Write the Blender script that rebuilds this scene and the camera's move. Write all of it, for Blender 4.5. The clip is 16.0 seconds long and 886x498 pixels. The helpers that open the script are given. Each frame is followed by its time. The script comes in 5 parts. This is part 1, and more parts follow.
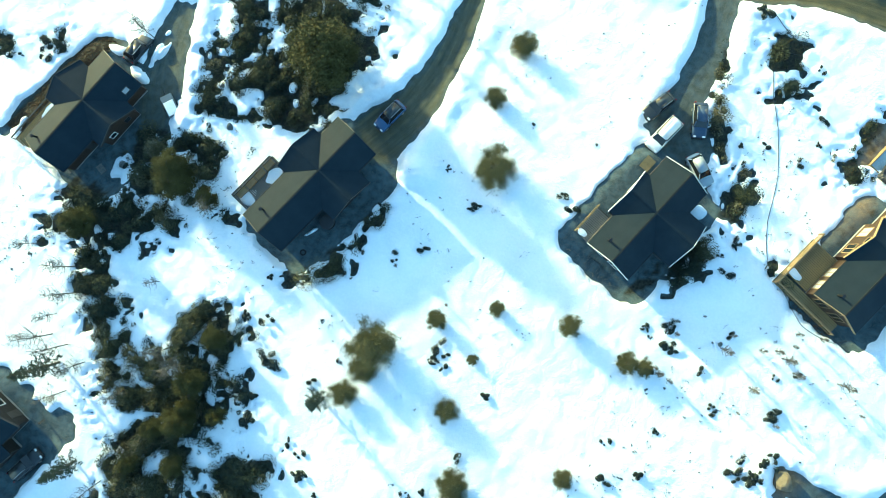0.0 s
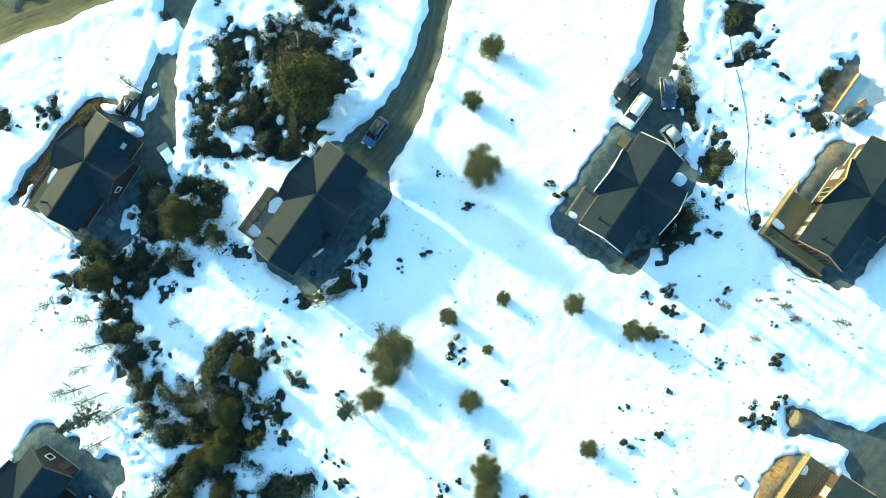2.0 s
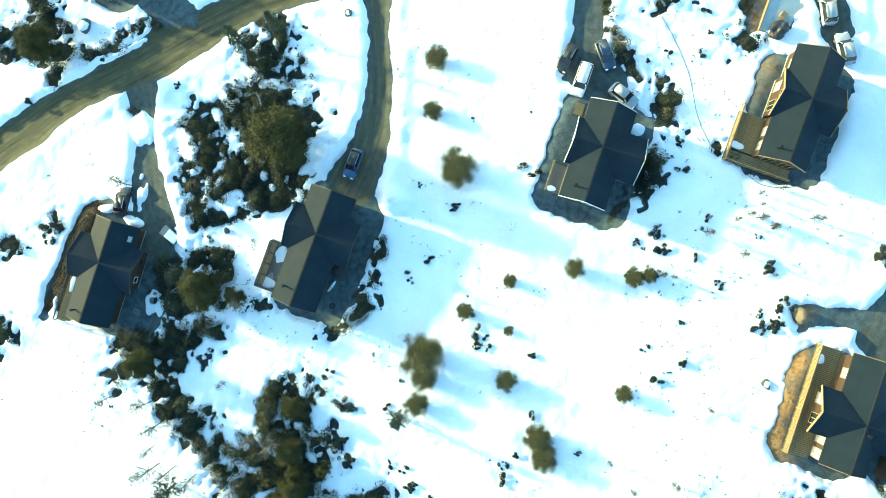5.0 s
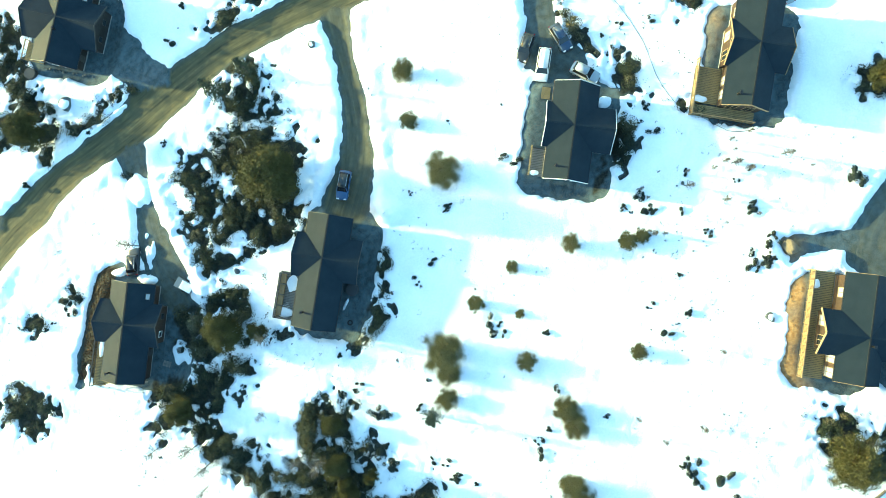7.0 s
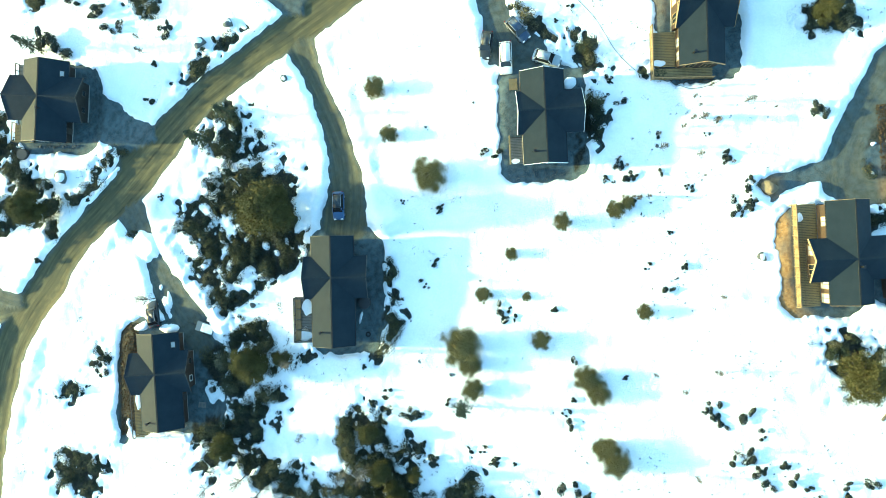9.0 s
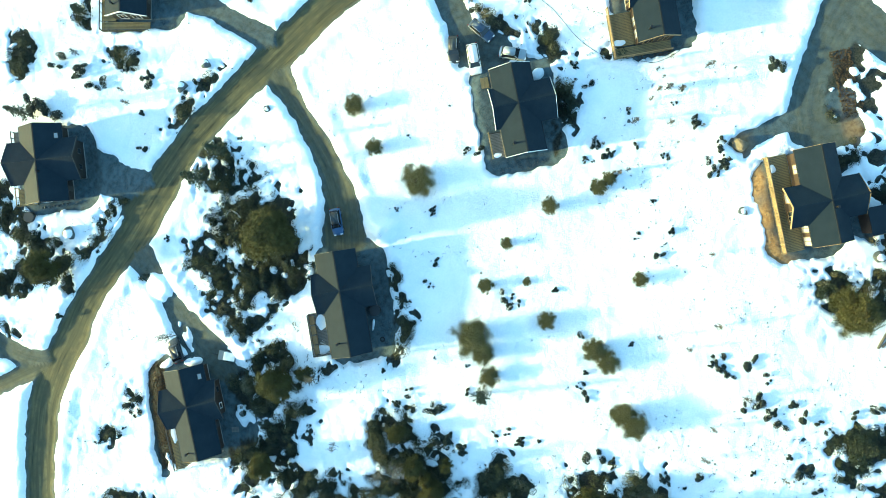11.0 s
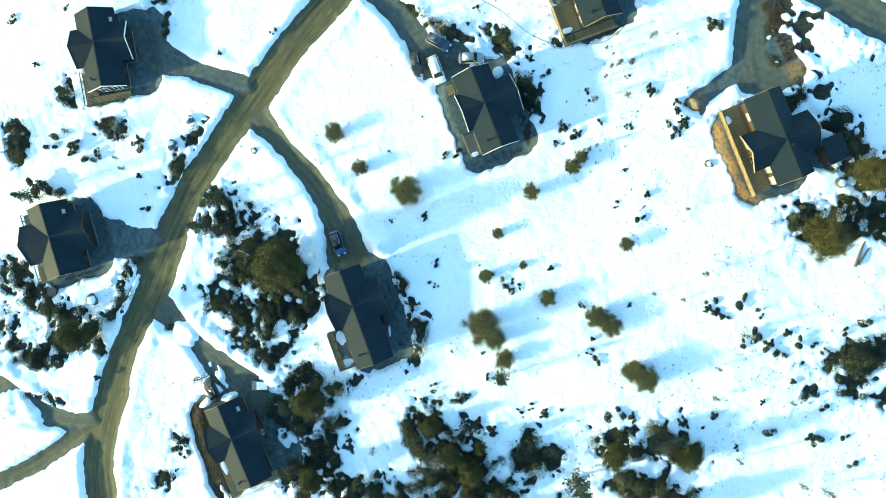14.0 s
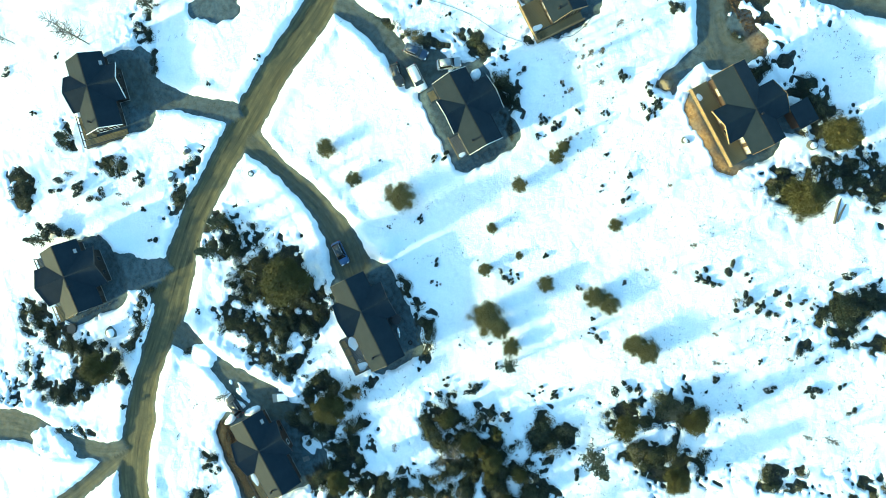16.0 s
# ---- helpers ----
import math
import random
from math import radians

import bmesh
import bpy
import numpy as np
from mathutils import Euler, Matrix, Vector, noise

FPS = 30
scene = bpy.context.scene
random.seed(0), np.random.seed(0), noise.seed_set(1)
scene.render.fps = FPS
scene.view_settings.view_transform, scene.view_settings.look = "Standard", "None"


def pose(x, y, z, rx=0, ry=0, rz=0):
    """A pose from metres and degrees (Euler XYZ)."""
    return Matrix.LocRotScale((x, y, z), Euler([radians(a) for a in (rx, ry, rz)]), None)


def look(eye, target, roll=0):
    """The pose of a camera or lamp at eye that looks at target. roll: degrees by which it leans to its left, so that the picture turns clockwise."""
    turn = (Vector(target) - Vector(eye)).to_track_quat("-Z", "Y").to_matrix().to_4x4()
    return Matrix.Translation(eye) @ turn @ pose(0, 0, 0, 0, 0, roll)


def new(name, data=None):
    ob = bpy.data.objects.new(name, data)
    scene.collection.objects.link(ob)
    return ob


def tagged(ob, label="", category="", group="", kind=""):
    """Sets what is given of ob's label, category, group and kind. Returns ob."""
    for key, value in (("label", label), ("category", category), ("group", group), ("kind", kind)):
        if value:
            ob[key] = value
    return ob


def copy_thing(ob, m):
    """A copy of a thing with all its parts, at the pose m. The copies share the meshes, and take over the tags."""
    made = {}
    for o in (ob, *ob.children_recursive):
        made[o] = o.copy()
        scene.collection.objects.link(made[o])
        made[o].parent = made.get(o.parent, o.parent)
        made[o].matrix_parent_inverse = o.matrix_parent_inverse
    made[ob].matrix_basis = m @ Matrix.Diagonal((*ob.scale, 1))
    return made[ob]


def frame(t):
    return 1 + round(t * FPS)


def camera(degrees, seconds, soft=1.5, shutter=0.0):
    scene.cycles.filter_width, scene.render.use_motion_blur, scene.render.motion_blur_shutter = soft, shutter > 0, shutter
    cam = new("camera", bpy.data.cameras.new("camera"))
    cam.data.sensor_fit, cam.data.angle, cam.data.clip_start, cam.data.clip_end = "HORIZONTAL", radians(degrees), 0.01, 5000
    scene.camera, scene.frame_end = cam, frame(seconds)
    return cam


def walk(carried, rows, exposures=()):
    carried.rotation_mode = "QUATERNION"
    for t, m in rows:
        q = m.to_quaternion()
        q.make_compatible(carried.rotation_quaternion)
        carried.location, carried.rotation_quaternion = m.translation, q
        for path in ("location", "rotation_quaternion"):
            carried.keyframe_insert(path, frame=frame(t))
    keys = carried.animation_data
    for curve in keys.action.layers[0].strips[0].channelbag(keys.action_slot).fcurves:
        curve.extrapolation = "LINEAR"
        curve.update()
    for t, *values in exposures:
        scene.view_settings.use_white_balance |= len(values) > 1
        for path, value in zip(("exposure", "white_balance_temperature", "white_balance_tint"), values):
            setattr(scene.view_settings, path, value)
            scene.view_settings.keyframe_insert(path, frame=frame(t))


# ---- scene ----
# ---- camera: a straight climb above the slope, turning slowly ----
cam = camera(73.7, 16.0, soft=0.6)
CLIMB = [
    (0.0, 0.00, 0.00, 75.50, 0.00),
    (0.5, 0.03, 0.09, 76.39, -1.62),
    (1.0, 0.03, 0.13, 77.35, -3.33),
    (1.5, -0.04, 0.19, 78.38, -5.56),
    (2.0, -0.16, 0.17, 79.47, -8.58),
    (2.5, -0.15, 0.20, 80.34, -11.38),
    (3.0, -0.12, 0.25, 81.28, -14.03),
    (3.5, -0.08, 0.33, 82.20, -16.58),
    (4.0, -0.03, 0.40, 83.18, -19.14),
    (6.5, -0.09, 0.61, 88.08, -32.28),
    (7.0, -0.11, 0.58, 89.08, -35.16),
    (7.5, -0.14, 0.58, 90.03, -37.81),
    (8.0, -0.16, 0.59, 91.02, -40.54),
    (8.5, -0.16, 0.60, 91.96, -42.93),
    (9.0, -0.14, 0.57, 93.03, -45.50),
    (11.5, -0.04, 0.23, 98.50, -55.80),
    (12.0, 0.06, 0.20, 99.63, -57.76),
    (12.5, 0.09, 0.14, 100.73, -59.56),
    (13.0, 0.16, 0.05, 101.86, -61.34),
    (13.5, 0.17, -0.02, 102.97, -62.92),
    (14.0, 0.21, -0.05, 104.04, -64.43),
    (14.5, 0.22, -0.13, 105.16, -65.80),
    (15.0, 0.19, -0.22, 106.30, -67.37),
    (15.5, 0.20, -0.32, 107.36, -68.96),
    (16.0, 0.20, -0.38, 108.50, -70.49),
]
EXPOSURE = 2.90
SHIFTS = [(0.0, -0.40, 4980), (4.0, -0.24, 5060), (7.5, 0.0, 5240), (9.0, 0.0, 5240), (11.5, -0.32, 5100), (16.0, -0.38, 5030)]
walk(cam, [(t, pose(x, y, z, 0, 0, turn)) for t, x, y, z, turn in CLIMB], [(t, EXPOSURE + stops, kelvin, -10) for t, stops, kelvin in SHIFTS])

# ---- light: low winter sun from one side, clear sky ----
SUN_ELEVATION, SUN_AZIMUTH = 4.9, -44.0
world = bpy.data.worlds.new("winter_sky")
scene.world = world
world.use_nodes = True
wn, wl = world.node_tree.nodes, world.node_tree.links
sky = wn.new("ShaderNodeTexSky")
sky.sky_type = "NISHITA"
sky.sun_disc = False
sky.sun_elevation = radians(SUN_ELEVATION)
sky.sun_rotation = radians(SUN_AZIMUTH)
sky.air_density, sky.dust_density, sky.ozone_density = 1.0, 0.5, 1.3
wn["Background"].inputs["Strength"].default_value = 0.15
wl.new(sky.outputs["Color"], wn["Background"].inputs["Color"])
sun_data = bpy.data.lights.new("sun", "SUN")
sun_data.energy, sun_data.angle, sun_data.color = 2.2, radians(1.4), (1.0, 0.80, 0.32)
sun = new("sun", sun_data)
sun_way = Vector((math.sin(radians(SUN_AZIMUTH)) * math.cos(radians(SUN_ELEVATION)),
                  math.cos(radians(SUN_AZIMUTH)) * math.cos(radians(SUN_ELEVATION)), math.sin(radians(SUN_ELEVATION))))
sun.matrix_world = look(sun_way * 300, (0, 0, 0))


# ---- materials ----
def material(name, base, other, rough=0.8, scale=2.0, fine=25.0, bump=0.0, bump_scale=30.0, metal=0.0, island=0.0, local=False, spec=0.5):
    """Two colours mixed by noise at two scales, with fine relief; island: how far loose pieces differ."""
    m = bpy.data.materials.new(name)
    m.use_nodes = True
    n, l = m.node_tree.nodes, m.node_tree.links
    b = n["Principled BSDF"]
    b.inputs["Roughness"].default_value, b.inputs["Metallic"].default_value = rough, metal
    b.inputs["Specular IOR Level"].default_value = spec
    place = n.new("ShaderNodeTexCoord").outputs["Object"] if local else n.new("ShaderNodeNewGeometry").outputs["Position"]
    a, c = n.new("ShaderNodeTexNoise"), n.new("ShaderNodeTexNoise")
    a.inputs["Scale"].default_value, c.inputs["Scale"].default_value = scale, fine
    a.inputs["Detail"].default_value = c.inputs["Detail"].default_value = 4
    l.new(place, a.inputs["Vector"]), l.new(place, c.inputs["Vector"])
    add = n.new("ShaderNodeMath")
    add.operation = "ADD"
    l.new(a.outputs["Fac"], add.inputs[0]), l.new(c.outputs["Fac"], add.inputs[1])
    spread = n.new("ShaderNodeMapRange")
    spread.inputs["From Min"].default_value, spread.inputs["From Max"].default_value = 0.75, 1.25
    l.new(add.outputs[0], spread.inputs["Value"])
    fac = spread.outputs["Result"]
    if island:
        geo = n.new("ShaderNodeNewGeometry")
        blend = n.new("ShaderNodeMix")
        blend.inputs["Factor"].default_value = island
        l.new(fac, blend.inputs["A"]), l.new(geo.outputs["Random Per Island"], blend.inputs["B"])
        fac = blend.outputs["Result"]
    mix = n.new("ShaderNodeMix")
    mix.data_type = "RGBA"
    mix.inputs["A"].default_value, mix.inputs["B"].default_value = (*base, 1), (*other, 1)
    l.new(fac, mix.inputs["Factor"]), l.new(mix.outputs["Result"], b.inputs["Base Color"])
    if bump:
        d, k = n.new("ShaderNodeTexNoise"), n.new("ShaderNodeBump")
        d.inputs["Scale"].default_value, d.inputs["Detail"].default_value = bump_scale, 5
        k.inputs["Strength"].default_value, k.inputs["Distance"].default_value = 1.0, bump
        l.new(place, d.inputs["Vector"]), l.new(d.outputs["Fac"], k.inputs["Height"]), l.new(k.outputs["Normal"], b.inputs["Normal"])
    return m


def boards(name, base, other, rough=0.7, step=0.15, axis="Z", depth=0.012):
    """Timber cladding: grain and the joints between boards as relief."""
    m = material(name, base, other, rough, 3.0, 40.0, local=True)
    n, l = m.node_tree.nodes, m.node_tree.links
    place = n.new("ShaderNodeTexCoord").outputs["Object"]
    w, k = n.new("ShaderNodeTexWave"), n.new("ShaderNodeBump")
    w.bands_direction, w.wave_profile = axis, "SAW"
    w.inputs["Scale"].default_value = 0.314 / step
    k.inputs["Strength"].default_value, k.inputs["Distance"].default_value = 1.0, depth
    l.new(place, w.inputs["Vector"]), l.new(w.outputs["Fac"], k.inputs["Height"]), l.new(k.outputs["Normal"], n["Principled BSDF"].inputs["Normal"])
    return m


def plain(name, base, rough=0.5, metal=0.0, coat=0.0):
    m = bpy.data.materials.new(name)
    m.use_nodes = True
    b = m.node_tree.nodes["Principled BSDF"]
    b.inputs["Base Color"].default_value = (*base, 1)
    b.inputs["Roughness"].default_value, b.inputs["Metallic"].default_value, b.inputs["Coat Weight"].default_value = rough, metal, coat
    return m


def snow_material():
    m = material("snow", (0.86, 0.87, 0.89), (0.80, 0.82, 0.85), 0.65, 0.35, 3.0, spec=0.3)
    n, l = m.node_tree.nodes, m.node_tree.links
    place = n.new("ShaderNodeNewGeometry").outputs["Position"]
    a, c = n.new("ShaderNodeTexNoise"), n.new("ShaderNodeTexNoise")
    a.inputs["Scale"].default_value, a.inputs["Detail"].default_value = 1.6, 6
    a.inputs["Roughness"].default_value = 0.65
    c.inputs["Scale"].default_value, c.inputs["Detail"].default_value = 7.0, 3
    add, k = n.new("ShaderNodeMath"), n.new("ShaderNodeBump")
    add.operation = "MULTIPLY_ADD"
    add.inputs[1].default_value = 0.35
    k.inputs["Strength"].default_value, k.inputs["Distance"].default_value = 1.0, 0.22
    w, v = n.new("ShaderNodeTexNoise"), n.new("ShaderNodeMapRange")
    w.inputs["Scale"].default_value, w.inputs["Detail"].default_value = 0.16, 3
    v.inputs["From Min"].default_value, v.inputs["From Max"].default_value, v.inputs["To Min"].default_value = 0.42, 0.62, 0.4
    l.new(place, w.inputs["Vector"]), l.new(w.outputs["Fac"], v.inputs["Value"]), l.new(v.outputs["Result"], k.inputs["Strength"])
    l.new(place, a.inputs["Vector"]), l.new(place, c.inputs["Vector"])
    l.new(c.outputs["Fac"], add.inputs[0]), l.new(a.outputs["Fac"], add.inputs[2])
    l.new(add.outputs[0], k.inputs["Height"]), l.new(k.outputs["Normal"], n["Principled BSDF"].inputs["Normal"])
    return m


def ground_material():
    """Gravel, with packed earth where vehicles drive, dark heath soil under the shrubs and raw orange earth where it was dug."""
    m = bpy.data.materials.new("ground")
    m.use_nodes = True
    n, l = m.node_tree.nodes, m.node_tree.links
    b = n["Principled BSDF"]
    b.inputs["Roughness"].default_value = 0.9
    b.inputs["Specular IOR Level"].default_value = 0.25
    place = n.new("ShaderNodeNewGeometry").outputs["Position"]

    def cloud(scale, detail=5.0, low=0.35, high=0.65, vector=None):
        t, r = n.new("ShaderNodeTexNoise"), n.new("ShaderNodeMapRange")
        t.inputs["Scale"].default_value, t.inputs["Detail"].default_value = scale, detail
        r.inputs["From Min"].default_value, r.inputs["From Max"].default_value = low, high
        l.new(vector or place, t.inputs["Vector"]), l.new(t.outputs["Fac"], r.inputs["Value"])
        return r.outputs["Result"]

    def blend(fac, a, c):
        x = n.new("ShaderNodeMix")
        x.data_type = "RGBA"
        for socket, value in (("A", a), ("B", c)):
            if isinstance(value, tuple):
                x.inputs[socket].default_value = (*value, 1)
            else:
                l.new(value, x.inputs[socket])
        l.new(fac, x.inputs["Factor"])
        return x.outputs["Result"]

    def layer(name):
        x = n.new("ShaderNodeAttribute")
        x.attribute_name = name
        return x

    lane = n.new("ShaderNodeVectorMath")
    lane.operation = "MULTIPLY"
    lane.inputs[1].default_value = (1.6, 0.09, 0.0)
    l.new(layer("lane").outputs["Vector"], lane.inputs[0])
    gravel = blend(cloud(1.1), (0.028, 0.046, 0.056), (0.076, 0.112, 0.130))
    gravel = blend(cloud(14.0, 3, 0.45, 0.75), gravel, (0.135, 0.135, 0.125))
    packed = blend(cloud(1.0, 4, 0.3, 0.7, lane.outputs[0]), (0.03818, 0.03569, 0.01992), (0.1477, 0.1262, 0.05976))
    packed = blend(cloud(0.8, 4, 0.4, 0.7), packed, (0.07636, 0.06972, 0.03818))
    heath = blend(cloud(3.5), (0.011, 0.014, 0.012), (0.042, 0.040, 0.028))
    earth = blend(cloud(2.0), (0.19, 0.10, 0.034), (0.31, 0.195, 0.083))
    colour = blend(layer("road").outputs["Fac"], gravel, packed)
    colour = blend(layer("heath").outputs["Fac"], colour, heath)
    colour = blend(layer("earth").outputs["Fac"], colour, earth)
    l.new(colour, b.inputs["Base Color"])
    t, k = n.new("ShaderNodeTexNoise"), n.new("ShaderNodeBump")
    t.inputs["Scale"].default_value, t.inputs["Detail"].default_value = 9.0, 6
    k.inputs["Strength"].default_value, k.inputs["Distance"].default_value = 1.0, 0.05
    l.new(place, t.inputs["Vector"]), l.new(t.outputs["Fac"], k.inputs["Height"]), l.new(k.outputs["Normal"], b.inputs["Normal"])
    return m


def scrub_material():
    """Leaves of mixed scrub: each plant has its own tone, from blackish green over brown to dry grey."""
    m = bpy.data.materials.new("scrub_leaves")
    m.use_nodes = True
    n, l = m.node_tree.nodes, m.node_tree.links
    b = n["Principled BSDF"]
    b.inputs["Roughness"].default_value, b.inputs["Specular IOR Level"].default_value = 0.8, 0.2
    tone, geo, ramp, shift = n.new("ShaderNodeAttribute"), n.new("ShaderNodeNewGeometry"), n.new("ShaderNodeValToRGB"), n.new("ShaderNodeMath")
    tone.attribute_name = "tone"
    shift.operation = "MULTIPLY_ADD"
    shift.inputs[1].default_value = 0.22
    l.new(geo.outputs["Random Per Island"], shift.inputs[0]), l.new(tone.outputs["Fac"], shift.inputs[2]), l.new(shift.outputs[0], ramp.inputs["Fac"])
    for at, colour in ((0.0, (0.011, 0.019, 0.017)), (0.35, (0.024, 0.034, 0.023)), (0.6, (0.053, 0.055, 0.027)), (0.85, (0.092, 0.083, 0.039)), (1.0, (0.15, 0.14, 0.105))):
        e = ramp.color_ramp.elements.new(at) if at not in (0.0, 1.0) else ramp.color_ramp.elements[int(at)]
        if at == 1.0:
            e = [q for q in ramp.color_ramp.elements if q.position == 1.0][0]
        e.color = (*colour, 1)
    l.new(ramp.outputs["Color"], b.inputs["Base Color"])
    return m


SNOW, GROUND = snow_material(), ground_material()
ROOF = material("roof_felt", (0.0110, 0.0180, 0.0260), (0.0165, 0.0252, 0.0340), 0.72, 0.8, 30.0, 0.006, 60.0, local=True, spec=0.11)
RIDGE = material("ridge_felt", (0.0249, 0.0249, 0.02407), (0.03735, 0.03735, 0.03486), 0.9, spec=0.1, local=True)
WALL_DARK = boards("dark_stained_cladding", (0.00996, 0.00913, 0.0083), (0.01992, 0.0166, 0.01411))
WALL_BROWN = boards("brown_cladding", (0.02905, 0.0166, 0.00996), (0.0498, 0.02822, 0.0166))
CONCRETE = material("concrete", (0.22, 0.22, 0.21), (0.31, 0.31, 0.30), 0.9, 1.5, 20.0, 0.004)
WHITE_TRIM = material("white_painted_board", (0.72, 0.71, 0.68), (0.80, 0.79, 0.77), 0.6, local=True)
DARK_TRIM = material("dark_stained_board", (0.03, 0.028, 0.026), (0.05, 0.045, 0.04), 0.6, local=True)
TIMBER = material("fresh_timber", (0.2241, 0.1494, 0.0664), (0.2988, 0.2075, 0.0996), 0.7, 2.0, 30.0, local=True)
DECKING = material("deck_timber", (0.185, 0.135, 0.056), (0.28, 0.205, 0.09), 0.75, 2.0, 30.0, local=True)
GREY_DECKING = material("weathered_deck_timber", (0.1162, 0.112, 0.0996), (0.1909, 0.1826, 0.166), 0.8, 2.0, 30.0, local=True)
GLASS = plain("window_glass", (0.02, 0.025, 0.03), 0.05)
# window, skylight and railing panes: mirrored sky brightness painted in as pale colour
SKY_PANE = material("sky_sheen_pane", (0.28, 0.28, 0.28), (0.36, 0.36, 0.36), 0.4, local=True)
METAL = plain("dark_flue_metal", (0.03, 0.03, 0.032), 0.4, 0.6)
RUBBER = plain("tyre_rubber", (0.015, 0.015, 0.015), 0.85)
STEEL = plain("wheel_alloy", (0.45, 0.46, 0.47), 0.35, 0.9)
LAMP_GLASS = plain("lamp_glass", (0.7, 0.7, 0.7), 0.1)
RED_GLASS = plain("red_lamp_glass", (0.25, 0.01, 0.01), 0.15)
CAR_GLASS = plain("car_glass", (0.012, 0.014, 0.018), 0.06)
PLASTIC = plain("black_plastic", (0.02, 0.02, 0.022), 0.5)
BARK = material("bark", (0.0498, 0.03984, 0.02988), (0.0996, 0.083, 0.0664), 0.9, 4.0, 40.0, 0.01)
PALE_BARK = material("pale_bark", (0.06225, 0.05478, 0.04565), (0.1245, 0.112, 0.09545), 0.9, 3.0, 30.0)
HEATHER = scrub_material()
DARK_LEAF = material("juniper_leaves", (0.012, 0.019, 0.018), (0.054, 0.060, 0.046), 0.8, 0.4, 2.0, island=0.6, spec=0.2)
OLIVE_LEAF = material("pine_needles", (0.054, 0.050, 0.018), (0.140, 0.122, 0.048), 0.8, 0.4, 2.0, island=0.65, spec=0.2)
BROAD_LEAF = material("broad_pine_needles", (0.034, 0.034, 0.010), (0.084, 0.076, 0.024), 0.8, 0.5, 2.0, island=0.4, spec=0.2)
SPRUCE_LEAF = material("spruce_needles", (0.020, 0.030, 0.022), (0.058, 0.070, 0.044), 0.8, 0.4, 2.0, island=0.6, spec=0.2)
STONE = material("granite", (0.055, 0.062, 0.062), (0.125, 0.130, 0.125), 0.85, 2.5, 18.0, 0.02, 10.0)
EARTH_STONE = material("earth_stained_stone", (0.1079, 0.083, 0.0498), (0.1826, 0.1411, 0.08715), 0.9, 2.0, 14.0, 0.02, 8.0)
LITTER = material("rusty_litter", (0.02905, 0.01992, 0.01162), (0.0996, 0.0664, 0.03735), 0.9, 1.5, 12.0, island=0.6, spec=0.2)
TARP = material("pale_tarpaulin", (0.30, 0.33, 0.32), (0.42, 0.45, 0.44), 0.45, 0.8, 8.0, 0.02, 2.5)


# ---- mesh helpers ----
def part(name, bm, mat, parent=None, label=""):
    """Links a bmesh as one mesh object, under its thing where one is given."""
    me = bpy.data.meshes.new(name)
    bm.to_mesh(me)
    bm.free()
    me.materials.append(mat)
    ob = new(name, me)
    if parent:
        ob.parent = parent
    if label:
        ob["label"] = label
    return ob


def share(name, me, parent, m):
    """Another object on the same mesh, as a part."""
    ob = new(name, me)
    ob.parent = parent
    ob.matrix_basis = m
    return ob


def box(bm, x0, x1, y0, y1, z0, z1, bevel=0.0):
    g = bmesh.ops.create_cube(bm, size=1.0)
    for v in g["verts"]:
        v.co = Vector(((x0 + x1) / 2 + v.co.x * (x1 - x0), (y0 + y1) / 2 + v.co.y * (y1 - y0), (z0 + z1) / 2 + v.co.z * (z1 - z0)))
    if bevel:
        edges = list({e for v in g["verts"] for e in v.link_edges})
        bmesh.ops.bevel(bm, geom=edges, offset=bevel, segments=2, affect="EDGES", profile=0.6)
    return bm


def boxes(*rows, bevel=0.0):
    bm = bmesh.new()
    for r in rows:
        box(bm, *r, bevel=bevel)
    return bm


def prism(bm, top, drop):
    """A slab: a flat polygon of 3D points and its copy moved by drop."""
    up = [bm.verts.new(p) for p in top]
    down = [bm.verts.new(Vector(p) + Vector(drop)) for p in top]
    n = len(top)
    bm.faces.new(up)
    bm.faces.new(down[::-1])
    for i in range(n):
        bm.faces.new((up[i], down[i], down[(i + 1) % n], up[(i + 1) % n]))
    bmesh.ops.recalc_face_normals(bm, faces=bm.faces[:])
    return bm


def bar(bm, a, b, width, height=None, sides=4):
    """A straight bar or rod from a to b."""
    a, b = Vector(a), Vector(b)
    way = (b - a).normalized()
    side = way.cross(Vector((0, 0, 1)))
    side = side.normalized() if side.length > 1e-4 else Vector((1, 0, 0))
    up = side.cross(way)
    height = height or width
    ring = [(math.cos(math.tau * (i + 0.5) / sides), math.sin(math.tau * (i + 0.5) / sides)) for i in range(sides)]
    k = 0.7071 if sides == 4 else 0.5
    ends = [[bm.verts.new(p + side * (c * width * k) + up * (s * height * k)) for c, s in ring] for p in (a, b)]
    for i in range(sides):
        j = (i + 1) % sides
        bm.faces.new((ends[0][i], ends[0][j], ends[1][j], ends[1][i]))
    bm.faces.new(ends[0][::-1]), bm.faces.new(ends[1])
    return bm


def tube(bm, points, radii, sides=6):
    """A tapered limb along points."""
    rings = []
    for i, p in enumerate(points):
        way = (Vector(points[min(i + 1, len(points) - 1)]) - Vector(points[max(i - 1, 0)])).normalized()
        side = way.cross(Vector((0.31, 0.94, 0.1))).normalized()
        up = side.cross(way)
        rings.append([bm.verts.new(Vector(p) + (side * math.cos(math.tau * k / sides) + up * math.sin(math.tau * k / sides)) * radii[i]) for k in range(sides)])
    for a, b in zip(rings, rings[1:]):
        for k in range(sides):
            bm.faces.new((a[k], a[(k + 1) % sides], b[(k + 1) % sides], b[k]))
    bm.faces.new(rings[-1])
    return bm


